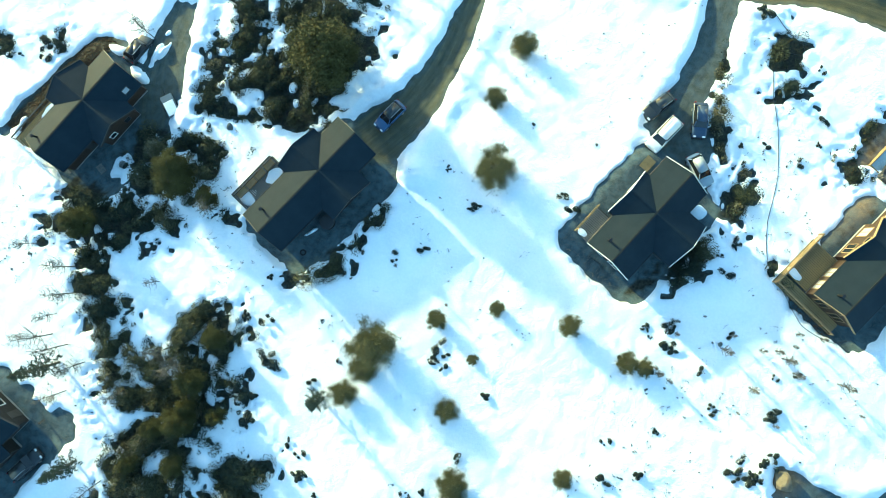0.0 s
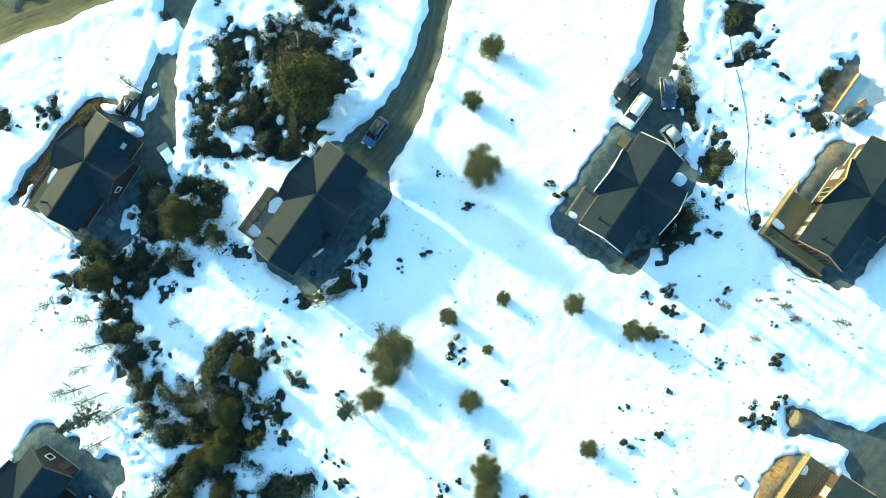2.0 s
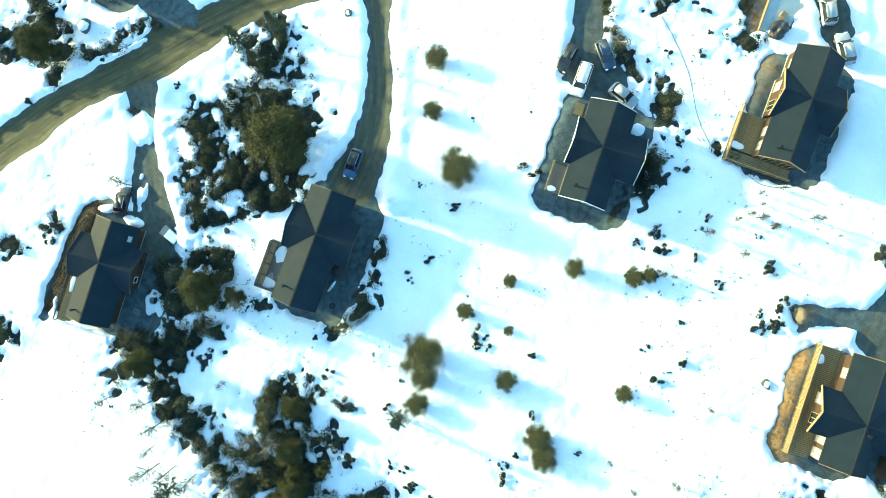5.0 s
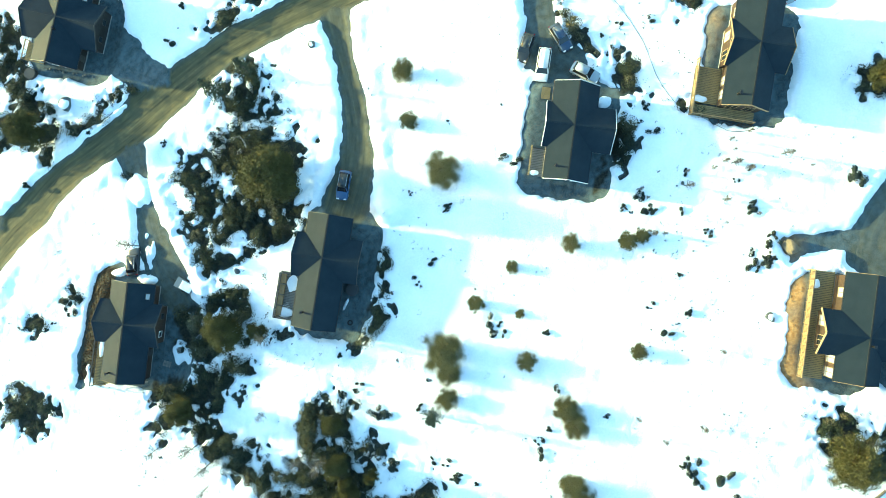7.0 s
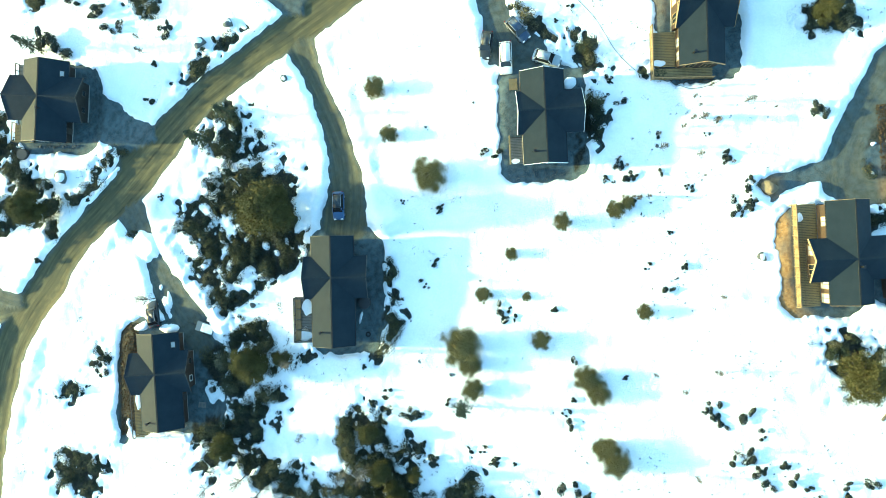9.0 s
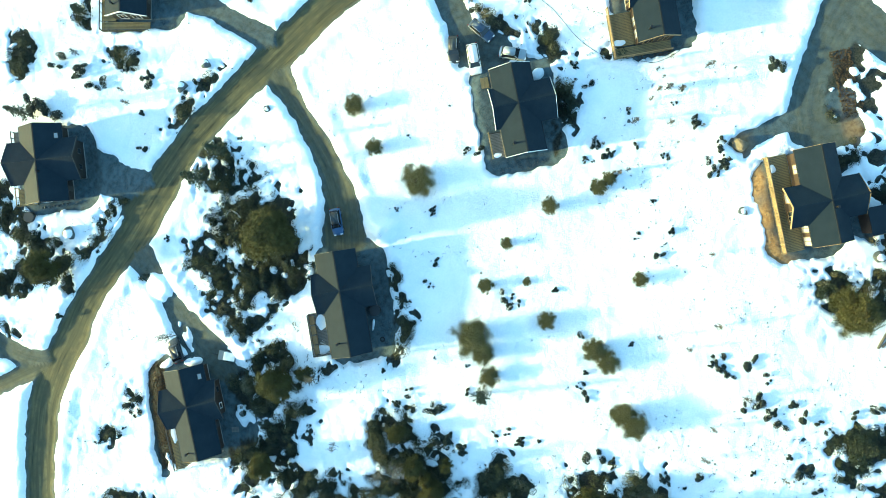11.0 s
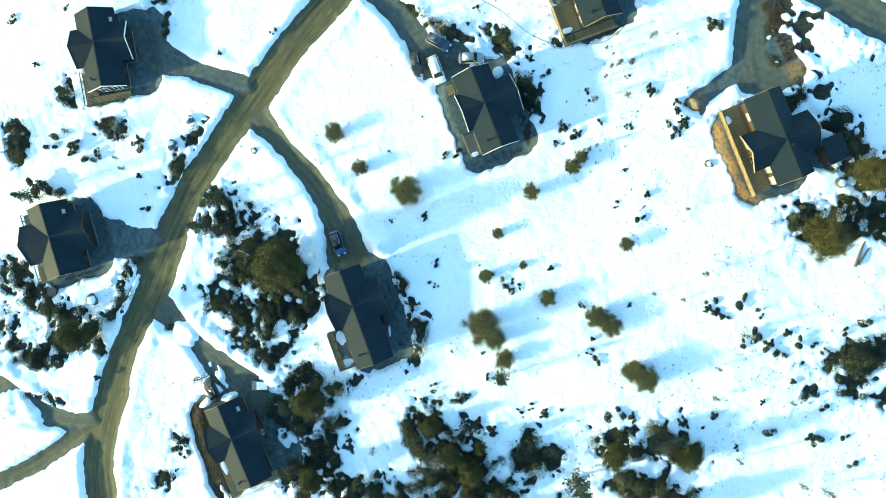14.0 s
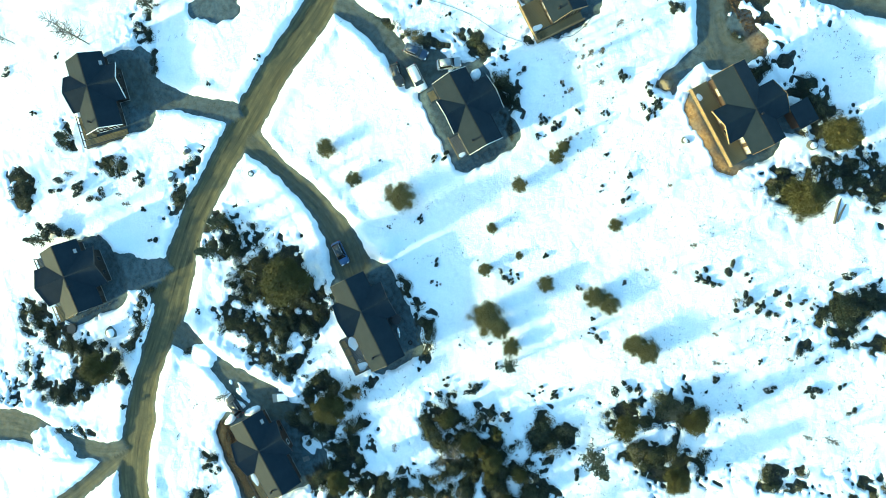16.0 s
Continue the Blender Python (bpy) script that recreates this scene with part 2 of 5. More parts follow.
def quads(name, corners, mat, parent=None, tone=None):
    """A mesh of loose four-cornered leaves, from an array of shape (n, 4, 3)."""
    n = len(corners)
    me = bpy.data.meshes.new(name)
    me.vertices.add(4 * n), me.loops.add(4 * n), me.polygons.add(n)
    me.vertices.foreach_set("co", np.asarray(corners, dtype=np.float32).ravel())
    me.loops.foreach_set("vertex_index", np.arange(4 * n, dtype=np.int32))
    me.polygons.foreach_set("loop_start", np.arange(0, 4 * n, 4, dtype=np.int32))
    me.update(calc_edges=True)
    if tone is not None:
        me.attributes.new("tone", "FLOAT", "POINT").data.foreach_set("value", np.repeat(tone, 4).astype(np.float32))
    me.materials.append(mat)
    ob = new(name, me)
    if parent:
        ob.parent = parent
    return ob


def leaves(rng, centres, size, flat=0.5, slim=0.55, out=None, loose=0.45):
    """Leaf sprays of about that size at centres, turned at random and rather level where flat is high; out: the way each one faces, with some looseness."""
    n = len(centres)
    if out is None:
        a = rng.normal(size=(n, 3)) * (1, 1, 1 - flat)
        face = rng.normal(size=(n, 3)) * (1 - flat, 1 - flat, 1)
    else:
        face = out + rng.normal(size=(n, 3)) * loose
        a = np.cross(face, rng.normal(size=(n, 3)))
    a /= np.linalg.norm(a, axis=1, keepdims=True)
    b = np.cross(a, face)
    b /= np.linalg.norm(b, axis=1, keepdims=True) + 1e-9
    s = size * rng.uniform(0.6, 1.4, (n, 1))
    a, b = a * s, b * s * slim
    return np.stack([centres - a, centres - b * rng.uniform(0.6, 1.2, (n, 1)), centres + a, centres + b], axis=1)


# ---- lie of the land ----
RISE_X, RISE_Y = 0.060, -0.122
LATTICE = np.random.RandomState(5).rand(256, 256)


def value_noise(x, y, size, seed=0):
    """Smooth random hills between -1 and 1, size metres apart."""
    x, y = np.asarray(x) / size + seed * 17.3, np.asarray(y) / size + seed * 9.1
    i, j = np.floor(x).astype(int), np.floor(y).astype(int)
    u, v = x - i, y - j
    u, v = u * u * (3 - 2 * u), v * v * (3 - 2 * v)
    at = lambda a, b: LATTICE[a % 256, b % 256]
    return 2 * (at(i, j) * (1 - u) * (1 - v) + at(i + 1, j) * u * (1 - v) + at(i, j + 1) * (1 - u) * v + at(i + 1, j + 1) * u * v) - 1


# Cabins: plan origin under the roof's crossing, heading of the ridge, ridge lengths, half width, front and back wings
CABINS = {
    "a": dict(x=-46.2, y=19.1, turn=48.2, la=6.3, lb=9.1, w=3.35, pf=4.8, pb=4.8, pad=(-10.2, 8.5, -9.5, 7.7)),
    "b": dict(x=-15.3, y=9.7, turn=45.8, la=6.4, lb=10.7, w=3.3, pf=4.5, pb=5.3, pad=(-12.3, 8.0, -7.6, 4.6)),
    "c": dict(x=25.15, y=4.25, turn=47.4, la=6.3, lb=7.8, w=3.25, pf=4.0, pb=5.9, pad=(-10.4, 8.0, -7.2, 6.6)),
    "d": dict(x=51.9, y=-1.3, turn=46.0, la=7.0, lb=8.8, w=3.3, pf=3.8, pb=4.8, pad=(-10.8, 7.4, -7.2, 5.7)),
    "e": dict(x=-29.2, y=66.4, turn=42.0, la=6.4, lb=7.3, w=3.8, pf=6.0, pb=6.3, pad=(-9.0, 7.0, -8.3, 6.6)),
    "f": dict(x=6.8, y=73.7, turn=35.8, la=6.5, lb=8.2, w=3.6, pf=4.9, pb=5.6, pad=(-10.0, 6.5, -9.5, 5.4)),
    "g": dict(x=38.7, y=-40.9, turn=47.5, la=8.2, lb=6.4, w=3.05, pf=5.7, pb=5.6, pad=(-8.4, 7.8, -4.5, 7.9)),
    "h": dict(x=-59.2, y=-24.2, turn=45.0, la=6.4, lb=8.0, w=3.3, pf=4.6, pb=5.0, pad=(-9.0, 8.2, -8.5, 6.0)),
}


def to_cabin(c, x, y):
    k, s = math.cos(radians(c["turn"])), math.sin(radians(c["turn"]))
    return (x - c["x"]) * k + (y - c["y"]) * s, -(x - c["x"]) * s + (y - c["y"]) * k


def from_cabin(c, u, v):
    k, s = math.cos(radians(c["turn"])), math.sin(radians(c["turn"]))
    return c["x"] + u * k - v * s, c["y"] + u * s + v * k


def pad_depth(c, x, y, grow=0.0):
    """How far inside the cabin's levelled plot a place lies (negative: outside)."""
    u, v = to_cabin(c, x, y)
    u0, u1, v0, v1 = c["pad"]
    r = 3.0
    qx = np.abs(u - (u0 + u1) / 2) - (u1 - u0) / 2 - grow + r
    qy = np.abs(v - (v0 + v1) / 2) - (v1 - v0) / 2 - grow + r
    return r - np.hypot(np.maximum(qx, 0), np.maximum(qy, 0)) - np.minimum(np.maximum(qx, qy), 0)


def level(c):
    return RISE_X * c["x"] + RISE_Y * c["y"]


def land(x, y):
    """Height of the bare ground."""
    x, y = np.asarray(x, dtype=float), np.asarray(y, dtype=float)
    z = RISE_X * x + RISE_Y * y + 0.22 * value_noise(x, y, 14.0, 1) + 0.08 * value_noise(x, y, 4.0, 2)
    for c in CABINS.values():
        k = np.clip(1 + pad_depth(c, x, y, -1.8) / 3.0, 0, 1)
        k = k * k * (3 - 2 * k)
        z = z * (1 - k) + (level(c) + 0.02 * value_noise(x, y, 2.0, 3)) * k
    return z


# Roads and drives: x, y, width along each
MAIN_ROAD = [
    (68.7, 25, 4.3), (56.8, 30.1, 4.3), (48.8, 33.2, 4.4), (41, 34.2, 4.4), (39.1, 35.7, 6.5),
    (32, 37.5, 6.4), (20.9, 41, 6.2), (12.5, 42.8, 6.7), (2.1, 45.2, 5.7), (-8.4, 47.1, 5.7),
    (-16.6, 47.3, 6.1), (-24.7, 47, 8), (-31.6, 46.5, 7.5), (-38.5, 46.4, 5.6), (-46, 46, 5.4), (-51, 44.9, 6.6),
    (-58.2, 43.9, 6.5), (-65.7, 41.3, 6.5), (-78.8, 32.2, 5.6), (-88.1, 23.9, 5.6),
]
LEFT_ROAD = [
    (-57.1, 44, 4.5), (-60.4, 49.3, 3.8), (-62.5, 59, 4.6), (-62.6, 68.4, 6.3), (-66.3, 80.8, 7),
]
LOWER_ROAD = [
    (-58.8, 45.4, 3.8), (-65.4, 49.5, 3.4), (-72.9, 54.2, 3.4), (-81.8, 61.8, 3.5),
]
UPPER_ROAD = [
    (66, -28, 6), (64, -41.1, 5.9), (63.3, -48, 5.9), (63.4, -57.3, 6), (63, -69.4, 6.1),
]
DRIVE_EAST = [
    (65.4, -28, 7.9), (57.5, -29.3, 5.3), (52.3, -30.9, 4.9), (47.9, -34.1, 6.2), (49.8, -38.2, 4.4),
]
DRIVE_EAST_SPUR = [
    (49.6, -32.5, 3.5), (45.1, -30, 2.7), (40.7, -27.3, 2.7),
]
DRIVE_STONE = [
    (37, 33.3, 4.4), (35.9, 29.5, 4), (34.1, 24.9, 4), (31.9, 20.4, 4.4), (29.7, 16.4, 6.2), (31, 12.6, 6.5),
]
DRIVE_CABIN_A = [
    (-32.9, 42.4, 5.4), (-34.8, 36.2, 2.7), (-36.3, 31.1, 4.1), (-37.9, 26.2, 5.9), (-38.7, 19.3, 6.3),
]
DRIVE_CABIN_B = [
    (7.4, 41.4, 5.4), (4.9, 35.2, 3.2), (2.5, 29.1, 3.9), (-0.4, 23.4, 4.4), (-4.2, 18.5, 6.1),
    (-8.3, 15, 7.9),
]
DRIVE_CABIN_E = [
    (-19.7, 46.2, 4.4), (-23.5, 51.8, 6.1), (-25.2, 56.9, 6.5), (-25.4, 60.1, 6.5),
]
DRIVE_CABIN_F = [
    (11.5, 44.3, 4.3), (10.7, 51.3, 3.9), (10.1, 58.4, 4), (9.8, 65.8, 7.8), (11.2, 68.6, 8.9),
]
DRIVE_UPHILL = [
    (64, 19.6, 3.5), (63.6, 14.5, 3.5), (63.6, 10.2, 3.9), (62.3, 5.6, 4.2),
]
THICKET_MIDDLE = [
    (-11.8, 40.2, 3.7, 4.1, -70.5), (-9.4, 36.8, 2.8, 1.5, -90.5), (-14.5, 29.3, 7.1, 6.5, -70.5),
    (-19.5, 22, 6.2, 5.6, -70.5), (-23.9, 32.4, 3.9, 5.4, -70.5), (-25.7, 26.3, 5.4, 3.9, -70.5),
    (-25.7, 15.7, 2.6, 2.4, -70.5), (-29.9, 20.7, 5.9, 3, -95.5), (-33.4, 11.9, 4.1, 4.8, -70.5),
    (-38.2, 7.9, 3.7, 4.3, -70.5), (-35.7, 4.7, 2.3, 1.5, -70.5),
]
THICKET_WEST = [
    (-33.7, 12.5, 3.2, 3.8, 0), (-40, 13.3, 2.3, 3, 0), (-44.7, 3.1, 6.6, 3.2, 0), (-36.1, 6.8, 3, 2.3, 0),
    (-29.9, 5.3, 1.6, 1.3, 0), (-46.2, -2.5, 1.3, 2.8, 0), (-43.4, -9.1, 2.5, 4, 20), (-39, -13, 2, 3.2, 20),
    (-37, -16.5, 2.9, 2.9, 0), (-29.9, -10.8, 4.5, 4.5, 0), (-32.5, -17.8, 6.6, 4.5, 0),
    (-40.2, -17.9, 2.9, 3.3, 0), (-42.6, -16.2, 1.9, 3.5, 0), (-47.7, 7.2, 2.3, 1.7, 0),
    (-35.3, -25.4, 6.4, 4.3, 0), (-36.1, -30.1, 6.4, 3.5, 0), (-25, -28.9, 3.5, 2.9, 0),
]
THICKET_SOUTH = [
    (-30, -11.7, 4.2, 3.1, -70.5), (-31.9, -18.9, 4.3, 3.5, -70.5), (-36.6, -24.9, 8.2, 3.1, -95.5),
    (-45.4, -6.1, 6.3, 1.5, -70.5), (-24.8, -30.1, 3.7, 2.4, -70.5), (-16.7, -41, 3.2, 2.8, -70.5),
    (-12.5, -47.3, 4, 3, -70.5), (-13.2, -51.7, 2.4, 2, -70.5), (-21.3, -44.9, 2.8, 2, -70.5),
    (-22.6, -49.9, 5.2, 4, -70.5), (-17.9, -66.8, 4.5, 1.9, -70.5), (-14.5, -80.5, 3, 1.5, -70.5),
]
THICKET_EAST = [
    (15.2, -69.2, 4.5, 2.3, -50.5), (10.4, -68.6, 3.6, 2.7, -70.5), (8.7, -72.5, 5.7, 1.3, -70.5),
    (30.5, -54.3, 5.4, 3.3, -70.5), (35.1, -59.2, 4.7, 2.8, -70.5), (40.7, -55.7, 3.8, 2.8, -70.5),
    (34, -64.6, 3.2, 4.1, -70.5), (44.9, -50.3, 1.5, 3.2, -30.5), (50.3, -38.2, 1.3, 3.3, -25.5),
]
THICKET_NORTH_WEST = [
    (-41.3, 72.8, 3, 3.9, -70.5), (-42.3, 65.6, 4.8, 2.5, -100.5), (-44.7, 57.6, 6.6, 3.4, -70.5),
    (-52.2, 62.9, 4.6, 2.1, -70.5), (-48.7, 69.7, 1.6, 3.9, -70.5), (-56.1, 72.8, 2.3, 2.8, -70.5),
    (-60.1, 59.5, 5.3, 1, -70.5), (-16.8, 83.8, 2.3, 3.2, -70.5), (-6.6, 66.8, 2.2, 1.8, -70.5),
    (21.3, 68.9, 1.8, 3.8, -70.5), (-3.8, 77.5, 2.3, 2, -70.5), (-62.5, 28, 1.9, 2.7, -95.5),
    (-69.7, 18.2, 4, 3, -45.5), (-53.1, 29.1, 1.1, 1.5, -45.5),
]
THICKET_NORTH_EAST = [
    (44.4, 25.3, 1.7, 2.6, 0), (43.3, 19.2, 2, 1.6, 0), (36.9, 7.1, 1.1, 2.6, 0), (35.9, 24, 0.7, 3.8, 0),
    (35.1, 16.2, 0.8, 4.2, 0), (50.8, 9.8, 2.4, 2.3, 0), (64.5, -15.7, 3.8, 2.8, -45.5),
]
DARK_BANKS = [
    (-34.6, 51.2, 8, 1.1, 2), (-4.7, 51.4, 0.8, 4.6, -95.5), (44.1, -6.4, 4.5, 0.6, -45),
    (-16.2, -3.2, 3.3, 0.7, 10), (-10.4, 1.9, 4.4, 0.7, 50), (31.5, -1, 3.2, 0.7, 50),
    (31.7, -0.4, 1.1, 2.4, -45.5), (27.7, -3.6, 0.9, 2.6, -70.5), (47.8, -41.5, 2.5, 1.5, -30.5), (53, 14.2, 3.6, 0.5, 47),
]
DUG_BANK = [
    (57.8, -33.4, 3, 5.4, -38), (55.2, -36.4, 3.2, 1.3, 49), (59.8, -39.5, 1.3, 6, 0),
]
SNOW_PATCHES = [
    (-38.9, 17.2, 1.1, 2.8, -25), (-42.9, 10.6, 1.1, 1.8, -30), (-39.6, 27.1, 0.6, 2, -25),
    (-41.4, 23.9, 1.5, 0.6, -40), (-17.2, 2.3, 1, 0.2, 30), (32, 4.6, 1.1, 0.9, 0), (33.8, 7.8, 0.6, 2.8, 20),
    (42.7, -31.5, 3.3, 1.4, -35.5), (59.7, 7.7, 2.7, 2.5, -19.1), (-35.2, 59.6, 0.5, 0.5, -70.5),
    (-11.2, 14.9, 1.1, 0.4, -35.2), (-43.6, 11.3, 1.3, 2.2, -40.5), (-43.6, 20.1, 0.7, 1.1, -70.5),
]
CLEARINGS = [
    (-26.7, 15.1, 6.6, 2.3, -14), (-29.6, 31.7, 1.6, 3.9, 0), (-23.1, 32.7, 0.7, 1.7, 0),
    (-23.9, 30.7, 1.7, 0.7, 0), (-21.4, 24.8, 0.9, 0.5, 0), (-26.7, 23.6, 1.7, 0.6, 25),
    (-27.5, 20.3, 1.5, 0.9, 0), (-20, 21.8, 0.6, 0.9, 0), (-19.6, 19.4, 0.6, 0.7, 0), (-9.8, 30.2, 1.8, 2, 0),
    (-42.7, -2.1, 1, 2.2, 0), (-39.6, -10.5, 1.3, 3.4, 15), (-26.7, -8.6, 0.9, 2.2, 0),
    (-26.1, -18.4, 1.1, 2, 0), (-37.3, -17.8, 0.7, 0.6, 0), (-34.7, -17.7, 0.4, 0.6, 0),
    (-33.7, -17.3, 0.6, 0.7, 0), (-34.5, -15.5, 1, 0.6, 0), (-35.3, 17.5, 1.8, 2.3, 0),
    (-28.3, 10.5, 1.5, 2.6, 0), (-38.8, 6.4, 2, 1.4, 0), (-32.9, 4.9, 2.2, 1.2, 0), (-33.2, 3, 1.3, 1.5, 0),
    (-30, -26.3, 1.6, 3.3, -70.5), (-27.1, -23.2, 1.8, 1.8, -70.5), (-34, -16.3, 1.7, 0.9, -70.5),
    (-35.5, -26.4, 1.4, 1.1, -70.5), (-64.6, 60, 4.8, 2.3, -70.5), (-34.8, 37, 2.4, 1.2, -35.5),
    (-34.9, 36.6, 2.4, 2.8, -35.2), (-38.3, 27, 0.5, 1.8, -35.2), (-39.2, 26.9, 0.6, 2.3, -25),
    (-41.2, 23.4, 1.5, 0.6, -40), (-44.4, 27.2, 1.2, 0.5, -40), (-18.6, 37, 3, 1.3, -25), (-13.6, 34.4, 3, 1.1, -30), (-9.6, 32.2, 2, 1, -30),
    (-33.7, 49.6, 4.4, 0.55, 2), (-63.6, 61.5, 4.2, 3, 80),
]
BARE_PATCHES = [
    (-54.9, 21.7, 8.2, 1.1, 45), (56.6, 11.5, 3.5, 2.9, -19.1), (29.9, 15.5, 3.6, 4, 0),
    (39.9, -27.4, 2, 1.6, -70.5), (12.7, 67.1, 3.3, 5, -70.5), (-24.7, 58.1, 3.4, 2.9, -70.5),
    (-54, -18.8, 1.5, 1.5, 0), (-48.8, -22.6, 1.9, 2, 0), (-63.8, 70.2, 5.8, 2.3, -70.5),
    (-12.2, 5, 2.2, 9.5, -35.2), (28.9, 56.7, 4.9, 2.7, -70.5), (62.2, 5.5, 1.5, 3.8, -19.1), (51.7, -38.6, 3.6, 1.4, 49), (53.6, -35.6, 2.8, 2.2, 49), (54.6, 13.4, 4.6, 1.3, 47),
    (40.3, -48.2, 2.6, 2.2, 47),
]
PINES = [
    (10.6, 26.4, 2), (6.8, 19.5, 1.5), (6.4, 10.2, 2.6), (-0.8, -8.8, 1.3), (6.7, -7.4, 1.1),
    (15.5, -9.4, 1.5), (3.6, -13.6, 0.7), (-8.8, -11.7, 3), (-9.9, -14.8, 2), (-12.3, -17.7, 1.8),
    (22.2, -13.8, 1.4), (24.2, -14.3, 1.2), (14.2, -27.3, 1.4), (0.4, -19.7, 1.5), (1.1, -28.1, 1.7),
    (-4.4, -37.3, 2), (-4.8, -39.7, 2.2), (1.2, -28.9, 1.6), (0.7, -31, 1.8),
]
TALL_PINES = [
    (-15.3, 24.4, 3.9), (-34.8, 10.5, 2.3), (-30.5, 6.6, 1.5), (-31.8, -19.5, 1.1), (-35.9, -22.2, 1.3),
    (-27.8, -20.5, 1.1), (-38.6, -26.4, 1), (-33.3, -26.7, 1.4), (-13.4, 26.4, 2.4), (27.7, -53.2, 3.2),
    (39.5, -55.4, 2.6), (-31.4, -16.5, 1.8), (-28.8, -11.3, 1.5), (-32.7, -21.2, 1.9), (-18.3, -40.4, 2.2),
    (-13.2, -50.8, 2), (-23.8, -51.1, 2.2), (-43.9, 55, 2.9), (-34.5, 8.5, 2.3), (63.2, -14.8, 1.8),
    (-46.9, 3.7, 2),
]
BUSHES_A = [
    (-2.4, 0, 0.7), (-6.3, -1, 0.6), (4, 5.3, 0.7), (11.8, 15.9, 0.4), (15.3, 6.7, 0.7), (0.6, 10.3, 0.4),
    (-1.1, -13.4, 0.6), (0.1, -14.7, 0.6), (0.4, -13.2, 0.5), (-22.4, -9.2, 0.8), (-25.1, -8.6, 0.7),
    (-22.5, -13.9, 0.9), (-21.3, -14.9, 0.7), (-26, -17.8, 0.9), (-24, -18.6, 0.9), (-24.7, -21.3, 0.9),
    (-16.4, -16.5, 0.6), (-17.8, -25.3, 0.6), (-17.7, -27.8, 0.8), (27.5, -9.5, 0.7), (24.8, -9.6, 0.5),
    (25.3, -11, 0.3), (27, -11.8, 0.8), (21.8, -13.1, 0.6), (31, -14.8, 0.6), (32.3, -19.1, 0.5),
    (39.1, -19.8, 0.9), (35, -3.3, 0.8), (34.3, -0.8, 0.4), (36.1, 0.6, 0.7), (37.5, 12.9, 0.6),
    (40.6, 12.9, 0.6),
]
BUSHES_B = [
    (48, 16, 0.6), (48.2, 22.7, 0.5), (47.1, 12.9, 0.4), (44.4, 10.5, 0.6), (37.7, 10.7, 0.4),
    (41.4, 30.6, 0.9), (23.1, -27, 0.8), (19, -27.5, 0.8), (21, -27.3, 0.3), (19.5, -23.1, 0.6),
    (25.5, -22, 0.5), (17.7, -25.9, 0.3), (1.7, -25.3, 0.6), (-6.5, -28.7, 0.3), (-2.7, -29.4, 0.6),
    (-4.4, -29.6, 0.3), (42.2, -15.2, 0.5), (39.7, -15.4, 0.4), (43.9, -16.1, 0.3), (33.8, -26.3, 0.7),
    (35.2, -25, 0.6), (36.1, -26.9, 0.8), (37.5, -25.3, 0.8), (38.8, -24.3, 0.6), (34.4, -27.3, 0.5),
    (37.1, -26.6, 0.5), (52.8, -24.4, 1.4), (4.5, -63.3, 1.2), (-3.9, -60.8, 1), (-1.5, -67.1, 1.2),
    (-5.2, -52.1, 0.9), (13.5, -47.8, 1.2),
]
BUSHES_C = [
    (9.9, -52, 1), (11.5, -43.6, 0.8), (-8.7, -48.5, 0.9), (-2.6, -74.5, 0.8), (18.5, -65.8, 1.1),
    (-8.3, -57.6, 0.5), (-8, -51.7, 0.5), (0.8, -71.4, 0.8), (3.5, -66.6, 0.8), (-13.8, 76.8, 1.4),
    (-12.8, 71.9, 1.6), (-13.4, 68.5, 1.1), (-11.7, 67.1, 0.9), (-6.4, 60.1, 1.3), (-12.2, 57.7, 0.9),
    (-17.1, 53.6, 0.9), (14.8, 64.2, 1.3), (22.6, 45, 0.6), (-22.5, 74.9, 2), (-22.1, 71.3, 1.6),
    (-34.9, 39.6, 0.9), (-26.9, 40.3, 0.5), (5.3, -18, 0.8), (-58.7, 27.1, 0.4), (-54, 28.7, 1.3),
    (-55.1, 27.1, 0.9), (-54.6, -0.7, 0.4), (-22.1, -14.4, 1.2), (-25.5, -18.3, 1.4), (-24.6, -21.4, 0.9),
    (-17.7, -28.3, 0.7), (-25.4, -33.7, 0.9),
]
BUSHES_D = [
    (-5.6, -31.7, 0.9), (-4.7, -29.9, 0.6), (5.3, -32.4, 0.5), (-0.9, -12.2, 0.9), (-1.3, -14, 0.6),
    (-24.6, -27.6, 1.2), (-25.3, -37.8, 0.7), (-29.3, -30.9, 1.2), (-29.8, -36.3, 1), (-12.7, -38.4, 1.4),
    (-11.6, -41, 0.8), (-16.7, -49.9, 1), (-17.7, -55.2, 0.7), (-20, -47, 1), (-15.9, -30.2, 0.5),
    (-19.3, -24.1, 0.6), (-10.4, -0.3, 0.4), (-12.2, -3.5, 0.6), (-15.3, -9.2, 0.3), (-8.1, -11.3, 0.4),
    (-13.1, -14.1, 0.4), (0.2, -57.9, 0.5), (5.2, -60.4, 0.8), (7.4, -51, 0.8), (16.2, -63.9, 0.7),
    (11.8, -62.7, 0.6), (15, 52.6, 0.5), (10.7, 85.2, 0.6), (4.2, 94.6, 0.9), (-1.5, 86.3, 0.6),
]
